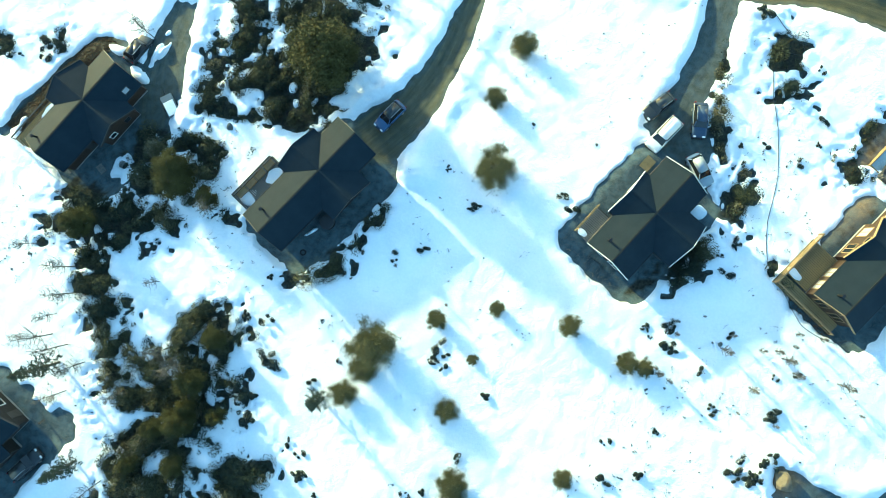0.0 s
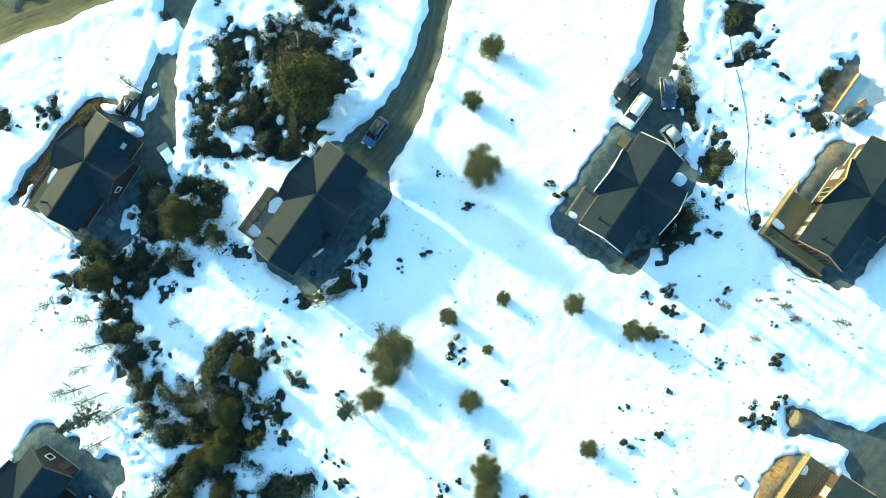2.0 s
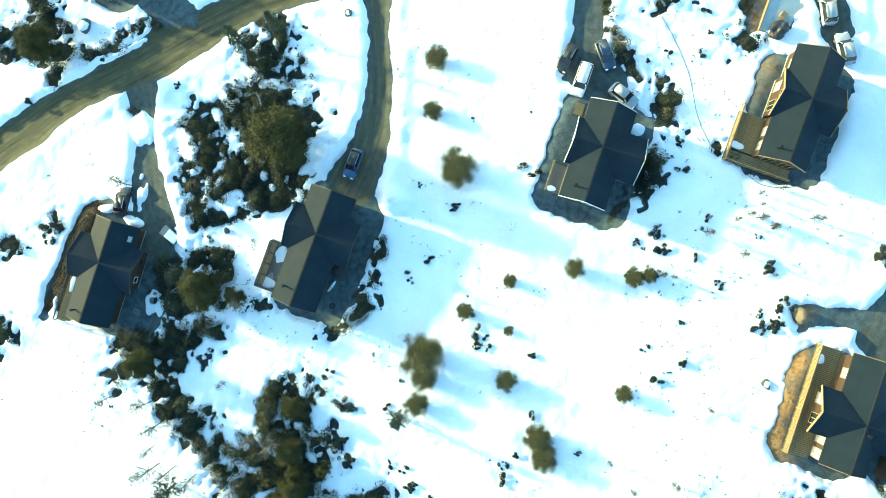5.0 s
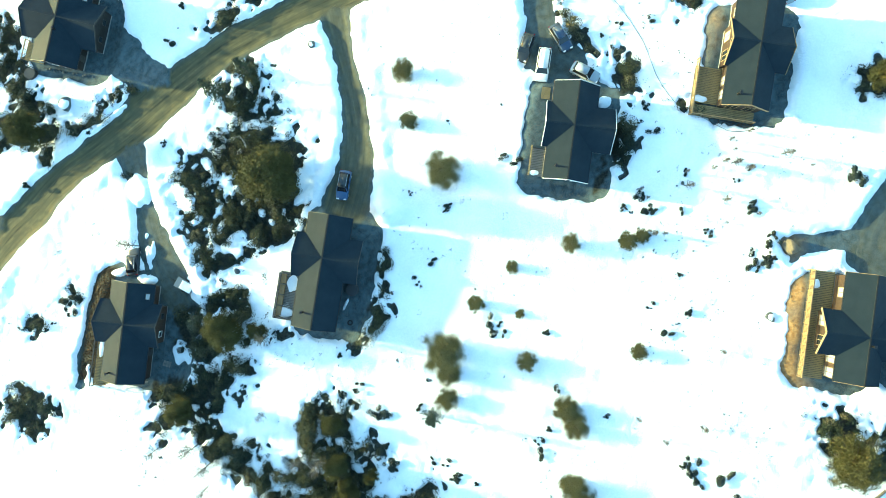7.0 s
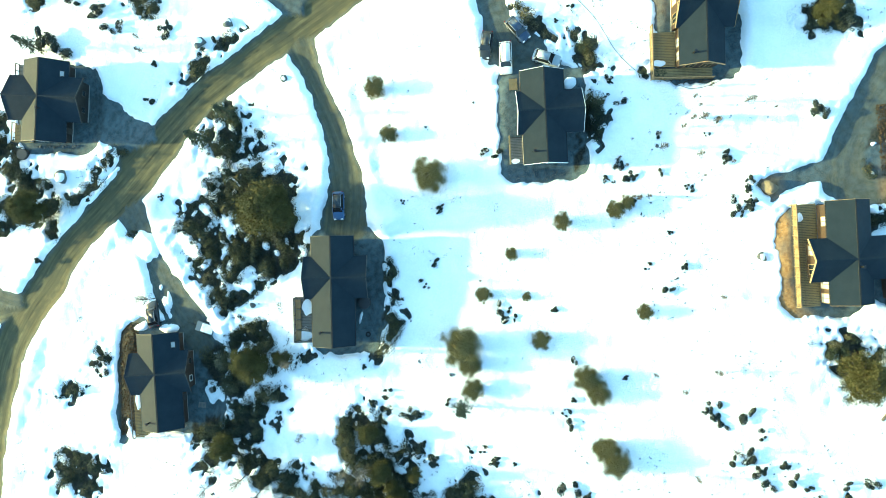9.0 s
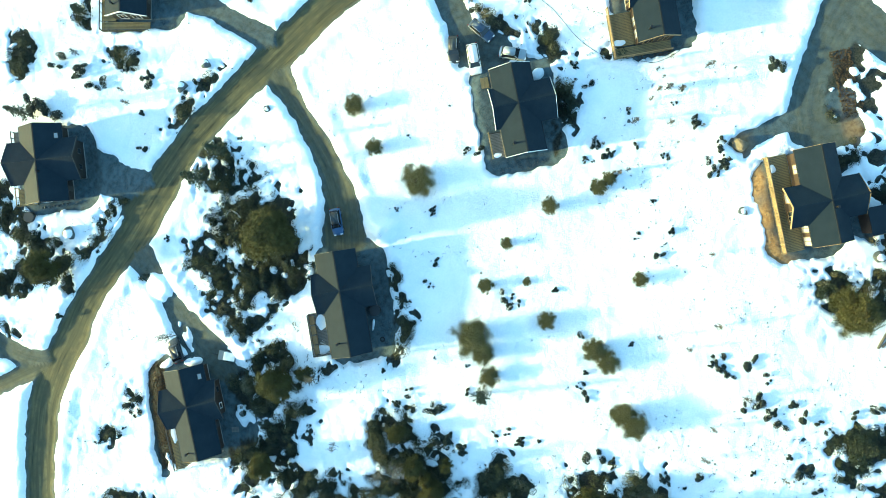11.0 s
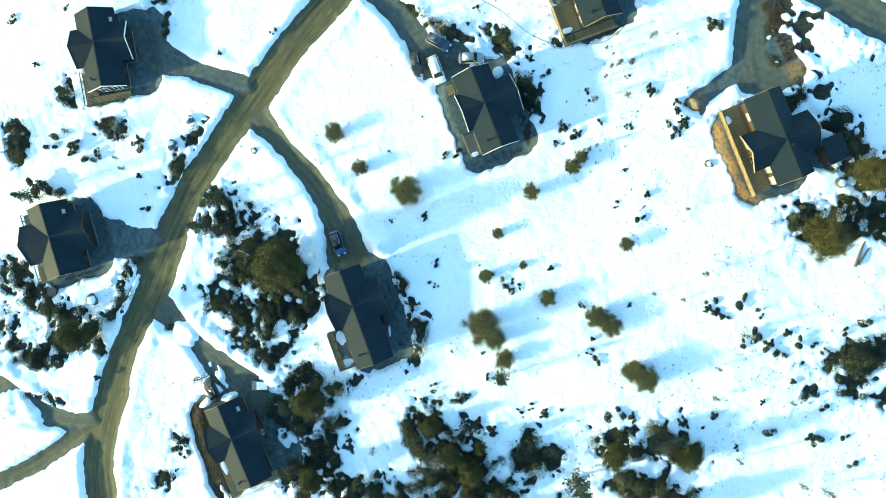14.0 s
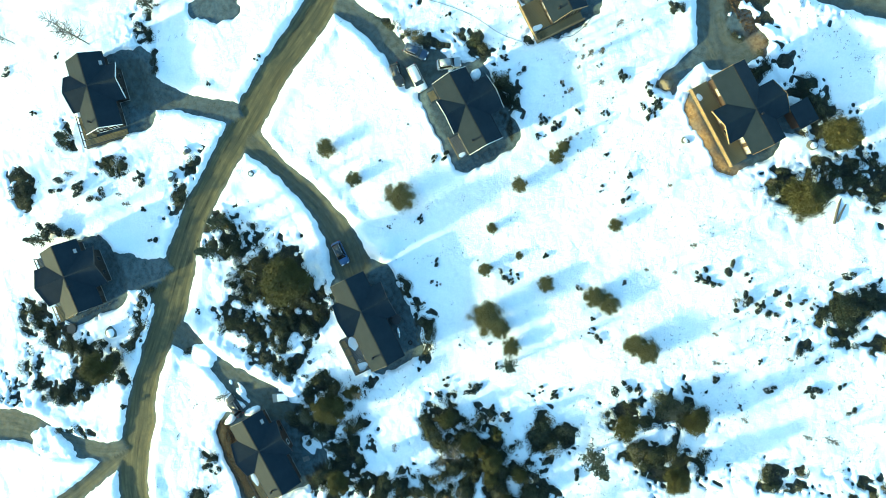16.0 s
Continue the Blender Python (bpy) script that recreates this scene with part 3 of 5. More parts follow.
BUSHES_E = [
    (-22.1, -3.7, 0.6), (-19.1, -3.9, 0.7), (-17.3, -3.6, 0.7), (-15.1, -3, 0.6), (-13.3, -1.5, 0.5),
    (-12.3, 0.1, 0.5), (-11.1, 1.5, 0.5), (-9.9, 2.8, 0.5), (-8.9, 3.9, 0.6), (-8, 5.3, 0.6), (-2, 52.2, 0.9),
    (-4.9, 52.1, 1), (-7.8, 52.1, 1), (-29, 52.3, 1), (-32.9, 51.6, 1), (-36.8, 50.9, 1), (-50.4, 48.7, 0.9),
    (28.1, -1, 0.5), (16.2, 4.9, 0.9), (38.4, -25.5, 0.8), (36.4, -27.2, 0.9), (34.6, -26.4, 0.8),
    (27.9, -9.7, 0.8), (27.6, -12.2, 0.9), (25.2, -14.9, 0.8), (25.1, -9.6, 0.5), (34.8, -10.4, 0.5),
    (32.3, -19.4, 0.5), (10.2, -45.1, 0.9), (10.2, -46.5, 0.8), (9.1, -52.2, 0.9), (9, -54.7, 1),
    (12.2, -56.2, 0.9), (11.4, -58.4, 1.1), (12.2, -60.8, 0.6), (12.9, -51.1, 0.7), (10, -43.7, 0.6),
    (8.6, -56.5, 0.9),
]
ROCKS = [
    (31.8, -33.6, 0.7), (1.6, 52.8, 0.9), (-4.1, 54.2, 1.1), (-37.2, 55.8, 1.2), (1.6, 38.9, 0.6),
    (-27.7, 53.1, 0.7), (37.3, -53.1, 0.9), (-30, 22, 0.6), (19.6, 13.3, 0.2), (33.5, -11.5, 0.3),
    (-28.4, 16.3, 0.5),
]
BARE_TREES = [
    (-48.5, -2.3, 6.6), (-48, -5.7, 6.7), (-50.6, -11, 7.8), (-48.5, -12.3, 6.5), (-48.2, -18.1, 6),
    (-40.5, -18, 5.9), (-39.6, 29, 6.5), (-36.8, -4.2, 4.2), (-46, -14.5, 6.1), (15, 79.1, 10.5),
    (15.3, 81.1, 11), (-32.9, -14.4, 8.3), (-35.2, -12.7, 6.2), (10.4, 94.8, 6.9), (-50.3, -8.4, 4.8),
    (-53.8, 0.8, 5.2), (-29.8, 5.2, 6.5), (-43, -29.1, 6),
]
SPRUCES = [
    (-49.4, -14.6, 9), (-46.5, -26.8, 6.7), (25.5, 68.7, 8.9), (-15, 41.1, 9.1), (-9.2, 41.3, 7.5),
    (-4, 77.8, 3.8), (-24.6, 74.9, 7.1), (-25.3, -36.8, 12.3), (-15.5, -18.4, 5.2),
]
TWIGS = [
    (8.6, -34.8, 1.2), (2, -49, 1.4), (9.7, -39.3, 1), (33.6, -12, 1.6), (36.6, -16.6, 1.4), (46.8, -16, 1.6),
    (-4.2, -60, 1), (-10.1, -58.3, 1.2), (-8.3, -71.9, 1.9), (-9.2, -68.5, 1.2), (15, -40.4, 1.4),
    (-12.1, 60.6, 1.3), (-10.5, 74, 1.6), (-10.9, 62.9, 1.1), (23.5, -33.4, 1), (8.6, -50, 1.4),
    (2.1, -61.5, 1.2), (-2.6, -50.7, 1.2), (28.4, -10.3, 0.7), (25.8, -15, 1), (39.9, -12.2, 1.1),
    (42.4, -10.2, 1), (45.3, -10.8, 1), (-17.7, -4.3, 1), (0.4, -7, 0.7), (-6, -2.1, 0.7), (-10.1, -0.3, 0.6),
    (-51.2, -22, 0.7), (-51, 7.6, 1.1), (28.5, -8.8, 0.9), (38, -12.1, 1), (41.2, -13.3, 1),
    (39.1, -20.9, 0.9), (35, -19.5, 0.7), (26.2, -15, 1), (31.8, -8.2, 0.6), (34.9, -10.4, 0.8),
    (49, -19.6, 0.6), (42, -11.7, 0.8), (40.6, -13.1, 1.4), (41.7, -14.8, 1.6), (25.6, -14.3, 1),
    (27.1, -15.8, 1),
]
HOSE = [
    (42.4, 30.7), (44.5, 27.6), (46.2, 26.1), (45.9, 24.8), (43.3, 25.5), (42.1, 24.9), (42.1, 22.5),
    (42, 18.8), (42.2, 15.1), (41.9, 10), (41.3, 7.1), (40.1, 2.9), (39.9, -1), (41, -4.1), (42.4, -7.2),
    (43, -9), (44.8, -10.4), (47.2, -11.4), (49.2, -11.2),
]
# with how far each is packed down to bare earth
ROADS = [(MAIN_ROAD, 1.0), (LEFT_ROAD, 0.6), (LOWER_ROAD, 0.8), (UPPER_ROAD, 0.5), (DRIVE_EAST, 0.45), (DRIVE_EAST_SPUR, 0.1), (DRIVE_STONE, 0.35),
         (DRIVE_CABIN_A, 0.5), (DRIVE_CABIN_B, 0.75), (DRIVE_CABIN_E, 0.1), (DRIVE_CABIN_F, 0.3), (DRIVE_UPHILL, 0.5)]
THICKETS = {"middle": THICKET_MIDDLE, "west": THICKET_WEST, "south": THICKET_SOUTH, "east": THICKET_EAST, "north_west": THICKET_NORTH_WEST,
            "north_east": THICKET_NORTH_EAST}


def smooth_line(rows, step=2.0):
    """Points along a rounded line through rows."""
    p = np.array(rows, dtype=float)
    p = np.vstack([2 * p[0] - p[1], p, 2 * p[-1] - p[-2]])
    done = []
    for i in range(1, len(p) - 2):
        n = max(2, int(np.hypot(*(p[i + 1, :2] - p[i, :2])) / step))
        for t in np.arange(n) / n:
            done.append(0.5 * (2 * p[i] + (p[i + 1] - p[i - 1]) * t + (2 * p[i - 1] - 5 * p[i] + 4 * p[i + 1] - p[i + 2]) * t * t
                               + (3 * p[i] - p[i - 1] - 3 * p[i + 1] + p[i + 2]) * t ** 3))
    return np.array(done + [p[-2]])


def road_depth(x, y):
    """Metres inside the nearest road, and the place across and along it."""
    best = np.full(x.shape, -50.0)
    across, along, packed = np.zeros(x.shape), np.zeros(x.shape), np.zeros(x.shape)
    for rows, pack in ROADS:
        line = smooth_line(rows)
        run = 0.0
        for a, b in zip(line, line[1:]):
            d = b[:2] - a[:2]
            length = np.hypot(*d)
            near = np.flatnonzero((np.abs(x - a[0]) < 14) & (np.abs(y - a[1]) < 14))
            if len(near) and length > 1e-6:
                px, py = x[near] - a[0], y[near] - a[1]
                t = np.clip((px * d[0] + py * d[1]) / length ** 2, 0, 1)
                side = (px * d[1] - py * d[0]) / length
                depth = (a[2] + (b[2] - a[2]) * t) / 2 - np.hypot(px - t * d[0], py - t * d[1])
                win = depth > best[near]
                sel = near[win]
                best[sel], across[sel], along[sel], packed[sel] = depth[win], side[win], run + t[win] * length, pack
            run += length
    return best, across, along, packed


def ellipse_depth(rows, x, y):
    best = np.full(x.shape, -50.0)
    for cx, cy, rx, ry, turn in rows:
        near = np.flatnonzero((np.abs(x - cx) < rx + ry + 3) & (np.abs(y - cy) < rx + ry + 3))
        if len(near):
            k, s = math.cos(radians(turn)), math.sin(radians(turn))
            u = ((x[near] - cx) * k + (y[near] - cy) * s) / rx
            v = (-(x[near] - cx) * s + (y[near] - cy) * k) / ry
            best[near] = np.maximum(best[near], (1 - np.hypot(u, v)) * max(min(rx, ry), 1.3))
    return best


def cover(x, y):
    """How bare a place is: metres inside roads, plots, thickets and worn patches; negative under snow."""
    rough = 0.30 * value_noise(x, y, 1.7, 4) + 0.22 * value_noise(x, y, 0.7, 5)
    road, across, along, packed = road_depth(x, y)
    road = road + 0.7 * rough
    plot = np.full(x.shape, -50.0)
    for c in CABINS.values():
        plot = np.maximum(plot, pad_depth(c, x, y))
    patch = ellipse_depth(BARE_PATCHES, x, y)
    plot = np.maximum(plot, patch) + 1.2 * rough + 0.35 * value_noise(x, y, 3.5, 6)
    plot = np.minimum(plot, 0.8 * rough - ellipse_depth(SNOW_PATCHES, x, y))
    heath = np.maximum.reduce([ellipse_depth(rows, x, y) for rows in (*THICKETS.values(), DARK_BANKS, DUG_BANK)])
    heath = np.minimum(heath, 1.25) + 2.4 * rough + 1.5 * value_noise(x, y, 2.8, 7) + 1.6 * value_noise(x, y, 1.2, 15) + 1.2 * value_noise(x, y, 0.62, 17) - 0.3
    clear = 1.3 * rough + 0.3 * value_noise(x, y, 1.3, 19) - ellipse_depth(CLEARINGS, x, y)
    heath, road, plot = np.minimum(heath, clear), np.minimum(road, clear), np.minimum(plot, clear)
    return road, plot, heath, across, along, packed


def axis(low, high, step):
    """Grid lines that are even between low and high and then stretch to the horizon."""
    inner = np.arange(low, high + step / 2, step)
    far = np.cumsum(step * 1.35 ** np.arange(1, 27))
    far = far[far < 2600]
    return np.concatenate([(low - far)[::-1], inner, inner[-1] + far])


def sheet(name, xs, ys, z, mat, layers=()):
    nx, ny = len(xs), len(ys)
    gx, gy = np.meshgrid(xs, ys)
    me = bpy.data.meshes.new(name)
    me.vertices.add(nx * ny)
    me.vertices.foreach_set("co", np.stack([gx.ravel(), gy.ravel(), z], 1).astype(np.float32).ravel())
    i = (np.arange(ny - 1)[:, None] * nx + np.arange(nx - 1)[None]).ravel()
    loop = np.stack([i, i + 1, i + nx + 1, i + nx], 1).astype(np.int32)
    me.loops.add(loop.size), me.polygons.add(len(loop))
    me.loops.foreach_set("vertex_index", loop.ravel())
    me.polygons.foreach_set("loop_start", np.arange(0, loop.size, 4, dtype=np.int32))
    me.polygons.foreach_set("use_smooth", np.ones(len(loop), dtype=bool))
    me.update(calc_edges=True)
    for key, kind, values in layers:
        me.attributes.new(key, kind, "POINT").data.foreach_set("vector" if kind == "FLOAT_VECTOR" else "value", values.astype(np.float32).ravel())
    me.materials.append(mat)
    return new(name, me)


def build_ground():
    xs, ys = axis(-92, 80, 0.5), axis(-90, 108, 0.5)
    gx, gy = (a.ravel() for a in np.meshgrid(xs, ys))
    road, plot, heath, across, along, packed = cover(gx, gy)
    z = land(gx, gy) + 0.05 * value_noise(gx, gy, 1.1, 8) - 0.06 * np.clip(road, 0, 1) - 0.32 * np.clip((road - 0.1) / 0.9, 0, 1) * np.clip((packed - 0.55) / 0.25, 0, 1)
    wheel = np.exp(-((np.abs(across) - 0.85) / 0.3) ** 2) * np.clip(road, 0, 1)
    z -= 0.04 * wheel
    g = CABINS["g"]
    u, v = to_cabin(g, gx, gy)
    earth = np.clip(1.6 - np.abs(v - 7.2) / 1.0, 0, 1) * np.clip((8.5 - np.abs(u + 0.3)) / 1.5, 0, 1) + np.clip(1.5 - np.hypot(u + 9, v - 6) / 2.2, 0, 1)
    strip_u, strip_v = (gx - 51.7) * 0.656 + (gy + 38.6) * 0.755, -(gx - 51.7) * 0.755 + (gy + 38.6) * 0.656
    earth = np.maximum(earth, np.clip(1.5 - np.hypot(strip_u / 3.2, strip_v / 1.2), 0, 1))
    berm_u, berm_v = (gx - 54.6) * 0.682 + (gy - 13.4) * 0.731, -(gx - 54.6) * 0.731 + (gy - 13.4) * 0.682
    earth = np.maximum(earth, 0.6 * np.clip(1.6 - np.hypot(berm_u / 4.4, berm_v / 1.3), 0, 1))
    earth = np.maximum(earth, np.clip(1.4 - np.hypot(gx - 40.2, gy + 27.5) / 1.8, 0, 1)) * (0.75 + 0.4 * value_noise(gx, gy, 1.5, 9))
    u, v = to_cabin(CABINS["d"], gx, gy)
    earth = np.maximum(earth, 0.5 * np.clip(1.5 - np.hypot((u - 3.4) / 4.6, (v - 5.2) / 1.5), 0, 1) * (0.8 + 0.4 * value_noise(gx, gy, 1.5, 9)))
    road_mask = np.clip(road / 0.9 + 0.2, 0, 1) * packed
    heath_mask = np.clip(heath / 0.5 + 0.6, 0, 1) * (1 - np.clip(road * 2, 0, 1))
    u, v = to_cabin(CABINS["a"], gx, gy)
    heath_mask = np.maximum(heath_mask, np.clip((v - 4.4) / 0.5, 0, 1) * np.clip((9.6 - v) / 0.5, 0, 1) * np.clip((9.8 - np.abs(u + 1.2)) / 0.6, 0, 1))
    ground = sheet("ground", xs, ys, z, GROUND, (("road", "FLOAT", road_mask), ("heath", "FLOAT", heath_mask), ("earth", "FLOAT", np.clip(earth, 0, 1)),
                                                 ("lane", "FLOAT_VECTOR", np.stack([across, along, 0 * along], 1))))
    tagged(ground, "bare gravel and dark heath soil of a mountain slope", "ground", kind="structure")


# heaps of cleared snow: x, y, height, radius
HEAPS = [(-3.9, 10.3, 1.1, 2.0), (-2.2, 9.0, 0.7, 1.5)]


def snow_depth(x, y):
    road, plot, heath, across, along, packed = cover(x, y)
    bare = np.maximum.reduce([road, plot, heath])
    under = np.minimum(bare, 0)
    thin = 0.17 * (1 - np.exp(under / 0.2)) + 0.23 * (1 - np.exp(under / 2.2))
    depth = np.where(bare > 0, -0.75 * bare, np.where(heath >= bare, thin, 0.40 * (1 - np.exp(under / 0.22))))
    bank = np.exp(-((road + 1.6) / 1.2) ** 2) * (0.22 + 0.14 * value_noise(x, y, 4.0, 10))
    depth += np.where(bare < 0, bank * np.clip(-bare / 0.8, 0, 1), 0)
    ripple = 0.07 * value_noise(x, y, 2.4, 11) + 0.045 * value_noise(x, y, 0.9, 12) + 0.10 * value_noise(x, y, 7.0, 13)
    for hx, hy, tall, r in HEAPS:
        depth += np.where(bare < 0.4, tall * np.exp(-((x - hx) ** 2 + (y - hy) ** 2) / r ** 2 * (1 + 0.4 * value_noise(x, y, 1.6, 20))), 0)
    return depth + ripple * np.clip(-bare / 1.0, 0, 1)


def build_snow():
    xs, ys = axis(-88, 76, 0.27), axis(-87, 104, 0.27)
    gx, gy = (a.ravel() for a in np.meshgrid(xs, ys))
    z = land(gx, gy) + np.maximum(snow_depth(gx, gy), -0.7)
    snow = sheet("snow_cover", xs, ys, z, SNOW)
    tagged(snow, "bright white old snow with soft banks along roads", "snow", kind="structure")


build_ground()
build_snow()


def surface(x, y):
    """Height of what one would stand on there."""
    ax, ay = np.array([float(x)]), np.array([float(y)])
    return float(land(ax, ay)[0] + max(snow_depth(ax, ay)[0], 0.0))


# ---- cabins ----
PITCH, RIDGE_Z, FLOOR_Z = 0.53, 4.95, 0.42


def window(parent, x, y, facing, width, height, sill, mat, pane_mat=GLASS):
    """A framed window on a wall; facing: u+, u-, v+ or v-; it stands 5 cm proud with the pane set back."""
    t, bm = 0.09, bmesh.new()
    box(bm, -width / 2, width / 2, -0.05, 0.05, 0, t), box(bm, -width / 2, width / 2, -0.05, 0.05, height - t, height)
    for k in (-width / 2, width / 2 - t):
        box(bm, k, k + t, -0.05, 0.05, t, height - t)
    if width > 1.3:
        box(bm, -t / 2, t / 2, -0.04, 0.04, t, height - t)
    m = pose(x, y, sill, 0, 0, {"v+": 180, "v-": 0, "u+": 90, "u-": -90}[facing])
    w = part("window", bm, mat, parent)
    w.matrix_basis = m
    part("pane", boxes((-width / 2 + t, width / 2 - t, -0.025, 0.0, t, height - t)), pane_mat, w)


def door(parent, x, y, facing, mat):
    d = part("door", boxes((-0.5, 0.5, -0.06, 0.04, 0, 2.05), bevel=0.01), mat, parent)
    d.matrix_basis = pose(x, y, FLOOR_Z, 0, 0, {"v+": 180, "v-": 0, "u+": 90, "u-": -90}[facing])
    bm = bmesh.new()
    bar(bm, (0.38, -0.12, 1.0), (0.26, -0.12, 1.0), 0.03, sides=6)
    part("handle", bm, METAL, d)


def roof(parent, c, trim):
    la, lb, w, pf, pb = c["la"], c["lb"], c["w"], c["pf"], c["pb"]
    zm = lambda u, v: (u, v, RIDGE_Z - PITCH * abs(v))
    zw = lambda u, v: (u, v, RIDGE_Z - PITCH * abs(u))
    for s, reach in ((1, pf), (-1, pb)):
        for rows, z in (([(-lb, 0), (0, 0), (-w, s * w), (-lb, s * w)], zm), ([(0, 0), (la, 0), (la, s * w), (w, s * w)], zm),
                        ([(0, 0), (w, s * w), (w, s * reach), (0, s * reach)], zw), ([(0, 0), (0, s * reach), (-w, s * reach), (-w, s * w)], zw)):
            part("roof_slope", prism(bmesh.new(), [z(*p) for p in rows], (0, 0, -0.17)), ROOF, parent)
        # barge boards of the wing's gable
        for q in (1, -1):
            bm = bmesh.new()
            bar(bm, (0, s * (reach + 0.03), RIDGE_Z - 0.10), (q * (w + 0.02), s * (reach + 0.03), RIDGE_Z - PITCH * w - 0.10), 0.06, 0.30)
            part("barge_board", bm, trim, parent)
    for end in (la + 0.03, -lb - 0.03):
        for q in (1, -1):
            bm = bmesh.new()
            bar(bm, (end, 0, RIDGE_Z - 0.10), (end, q * (w + 0.02), RIDGE_Z - PITCH * w - 0.10), 0.06, 0.30)
            part("barge_board", bm, trim, parent)
    bm = bmesh.new()
    bar(bm, (-lb, 0, RIDGE_Z + 0.02), (la, 0, RIDGE_Z + 0.02), 0.22, 0.06)
    part("ridge_cap", bm, RIDGE, parent)
    bm = bmesh.new()
    bar(bm, (0, -pb, RIDGE_Z + 0.024), (0, pf, RIDGE_Z + 0.024), 0.2, 0.05)
    part("ridge_cap", bm, ROOF, parent)
    for s in (1, -1):
        for a, b in ((-lb, -w), (w, la)):
            if b - a > 0.4:
                bm = bmesh.new()
                bar(bm, (a, s * (w + 0.06), RIDGE_Z - PITCH * w - 0.12), (b, s * (w + 0.06), RIDGE_Z - PITCH * w - 0.12), 0.11, 0.11, 8)
                part("gutter", bm, METAL, parent)


def wall_body(parent, c, mat, front_wall):
    la, lb, w, pf, pb = c["la"], c["lb"], c["w"], c["pf"], c["pb"]
    h = w - 0.5
    ze = RIDGE_Z - PITCH * h - 0.2
    profile = [(-h, FLOOR_Z), (h, FLOOR_Z), (h, ze), (0, RIDGE_Z - 0.21), (-h, ze)]
    bm = bmesh.new()
    prism(bm, [(la - 0.4, a, b) for a, b in profile], (-(la + lb - 0.8), 0, 0))
    part("wall", bm, mat, parent)
    for s, reach in ((1, front_wall), (-1, pb - 0.45)):
        bm = bmesh.new()
        prism(bm, [(a * 0.995, s * reach, b - 0.004) for a, b in profile], (0, -s * (reach - 0.1), 0))
        part("wall", bm, mat, parent)
    part("foundation", boxes((-lb + 0.5, la - 0.5, -h + 0.06, h - 0.06, -1.8, FLOOR_Z), (-h + 0.06, h - 0.06, -pb + 0.55, front_wall - 0.06, -1.8, FLOOR_Z - 0.004)),
         CONCRETE, parent)
    return h


def deck(parent, u0, u1, v0, v1, mat, pitch=0.24, snow=()):
    """A raised deck: joists, boards laid towards the wall, short posts."""
    z = FLOOR_Z - 0.06
    d = part("deck", boxes((u0, u1, v0, v0 + 0.08, z - 0.25, z - 0.05), (u0, u1, v1 - 0.08, v1, z - 0.25, z - 0.05), (u0 + 0.05, u1 - 0.05, v0 + 0.1, v1 - 0.1, z - 0.3, z - 0.22)), DARK_TRIM, parent)
    bm = boxes((-pitch / 2 + 0.03, pitch / 2 - 0.03, 0, v1 - v0, -0.05, 0))
    first = part("deck_board", bm, mat, d)
    first.matrix_basis = pose(u0 + pitch / 2, v0, z)
    n = int((u1 - u0) / pitch)
    for i in range(1, n):
        share("deck_board", first.data, d, pose(u0 + pitch * (i + 0.5), v0 + 0.012 * ((i * 7) % 5 - 2), z + 0.002 * (i % 3)))
    post = None
    for u in np.linspace(u0 + 0.1, u1 - 0.1, 4):
        if post is None:
            post = part("deck_post", boxes((-0.06, 0.06, v1 - 0.2, v1 - 0.08, -1.9, z - 0.25)), mat, d)
            post.matrix_basis = pose(u, 0, 0)
        else:
            share("deck_post", post.data, d, pose(u, 0, 0))
    for a, b, ra, rb in snow:
        bm = bmesh.new()
        bmesh.ops.create_uvsphere(bm, u_segments=24, v_segments=10, radius=1.0)
        for v in bm.verts:
            k = 1 + 0.25 * noise.noise(Vector((v.co.x * 1.7 + a, v.co.y * 1.7, 0)))
            v.co = Vector((v.co.x * ra * k, v.co.y * rb * k, v.co.z * 0.13))
        for f in bm.faces:
            f.smooth = True
        part("snow_patch", bm, SNOW, d).matrix_basis = pose(a, b, z + 0.02)


def railing(parent, a, b, mat, fill="balusters", height=1.0):
    """Posts, cap and balusters between two corners of a deck."""
    a, b = Vector((*a, FLOOR_Z - 0.06)), Vector((*b, FLOOR_Z - 0.06))
    way, length = (b - a).normalized(), (b - a).length
    bm = bmesh.new()
    bar(bm, a + Vector((0, 0, height)), b + Vector((0, 0, height)), 0.15, 0.05)
    bar(bm, a + Vector((0, 0, height - 0.09)), b + Vector((0, 0, height - 0.09)), 0.05, 0.1)
    bar(bm, a + Vector((0, 0, 0.1)), b + Vector((0, 0, 0.1)), 0.05, 0.1)
    r = part("railing", bm, mat, parent)
    n = max(1, round(length / 1.5))
    post = None
    for i in range(n + 1):
        p = a + way * (length * i / n)
        if post is None:
            post = part("post", boxes((-0.05, 0.05, -0.05, 0.05, -0.3, height - 0.02), bevel=0.008), mat, r)
            post.matrix_basis = Matrix.Translation(p)
        else:
            share("post", post.data, r, Matrix.Translation(p))
    if fill == "balusters":
        turn = math.atan2(way.y, way.x)
        first = None
        m = int(length / 0.16)
        for i in range(1, m):
            p = Matrix.Translation(a + way * (0.16 * i)) @ Matrix.Rotation(turn, 4, "Z")
            if first is None:
                first = part("baluster", boxes((-0.05, 0.05, -0.012, 0.012, 0.12, height - 0.06)), mat, r)
                first.matrix_basis = p
            else:
                share("baluster", first.data, r, p)
    elif fill == "glass":
        for i in range(n):
            p, q = a + way * (length * i / n + 0.08), a + way * (length * (i + 1) / n - 0.08)
            bm = bmesh.new()
            bar(bm, p + Vector((0, 0, 0.53)), q + Vector((0, 0, 0.53)), 0.012, 0.74)
            part("glass_panel", bm, SKY_PANE, r)


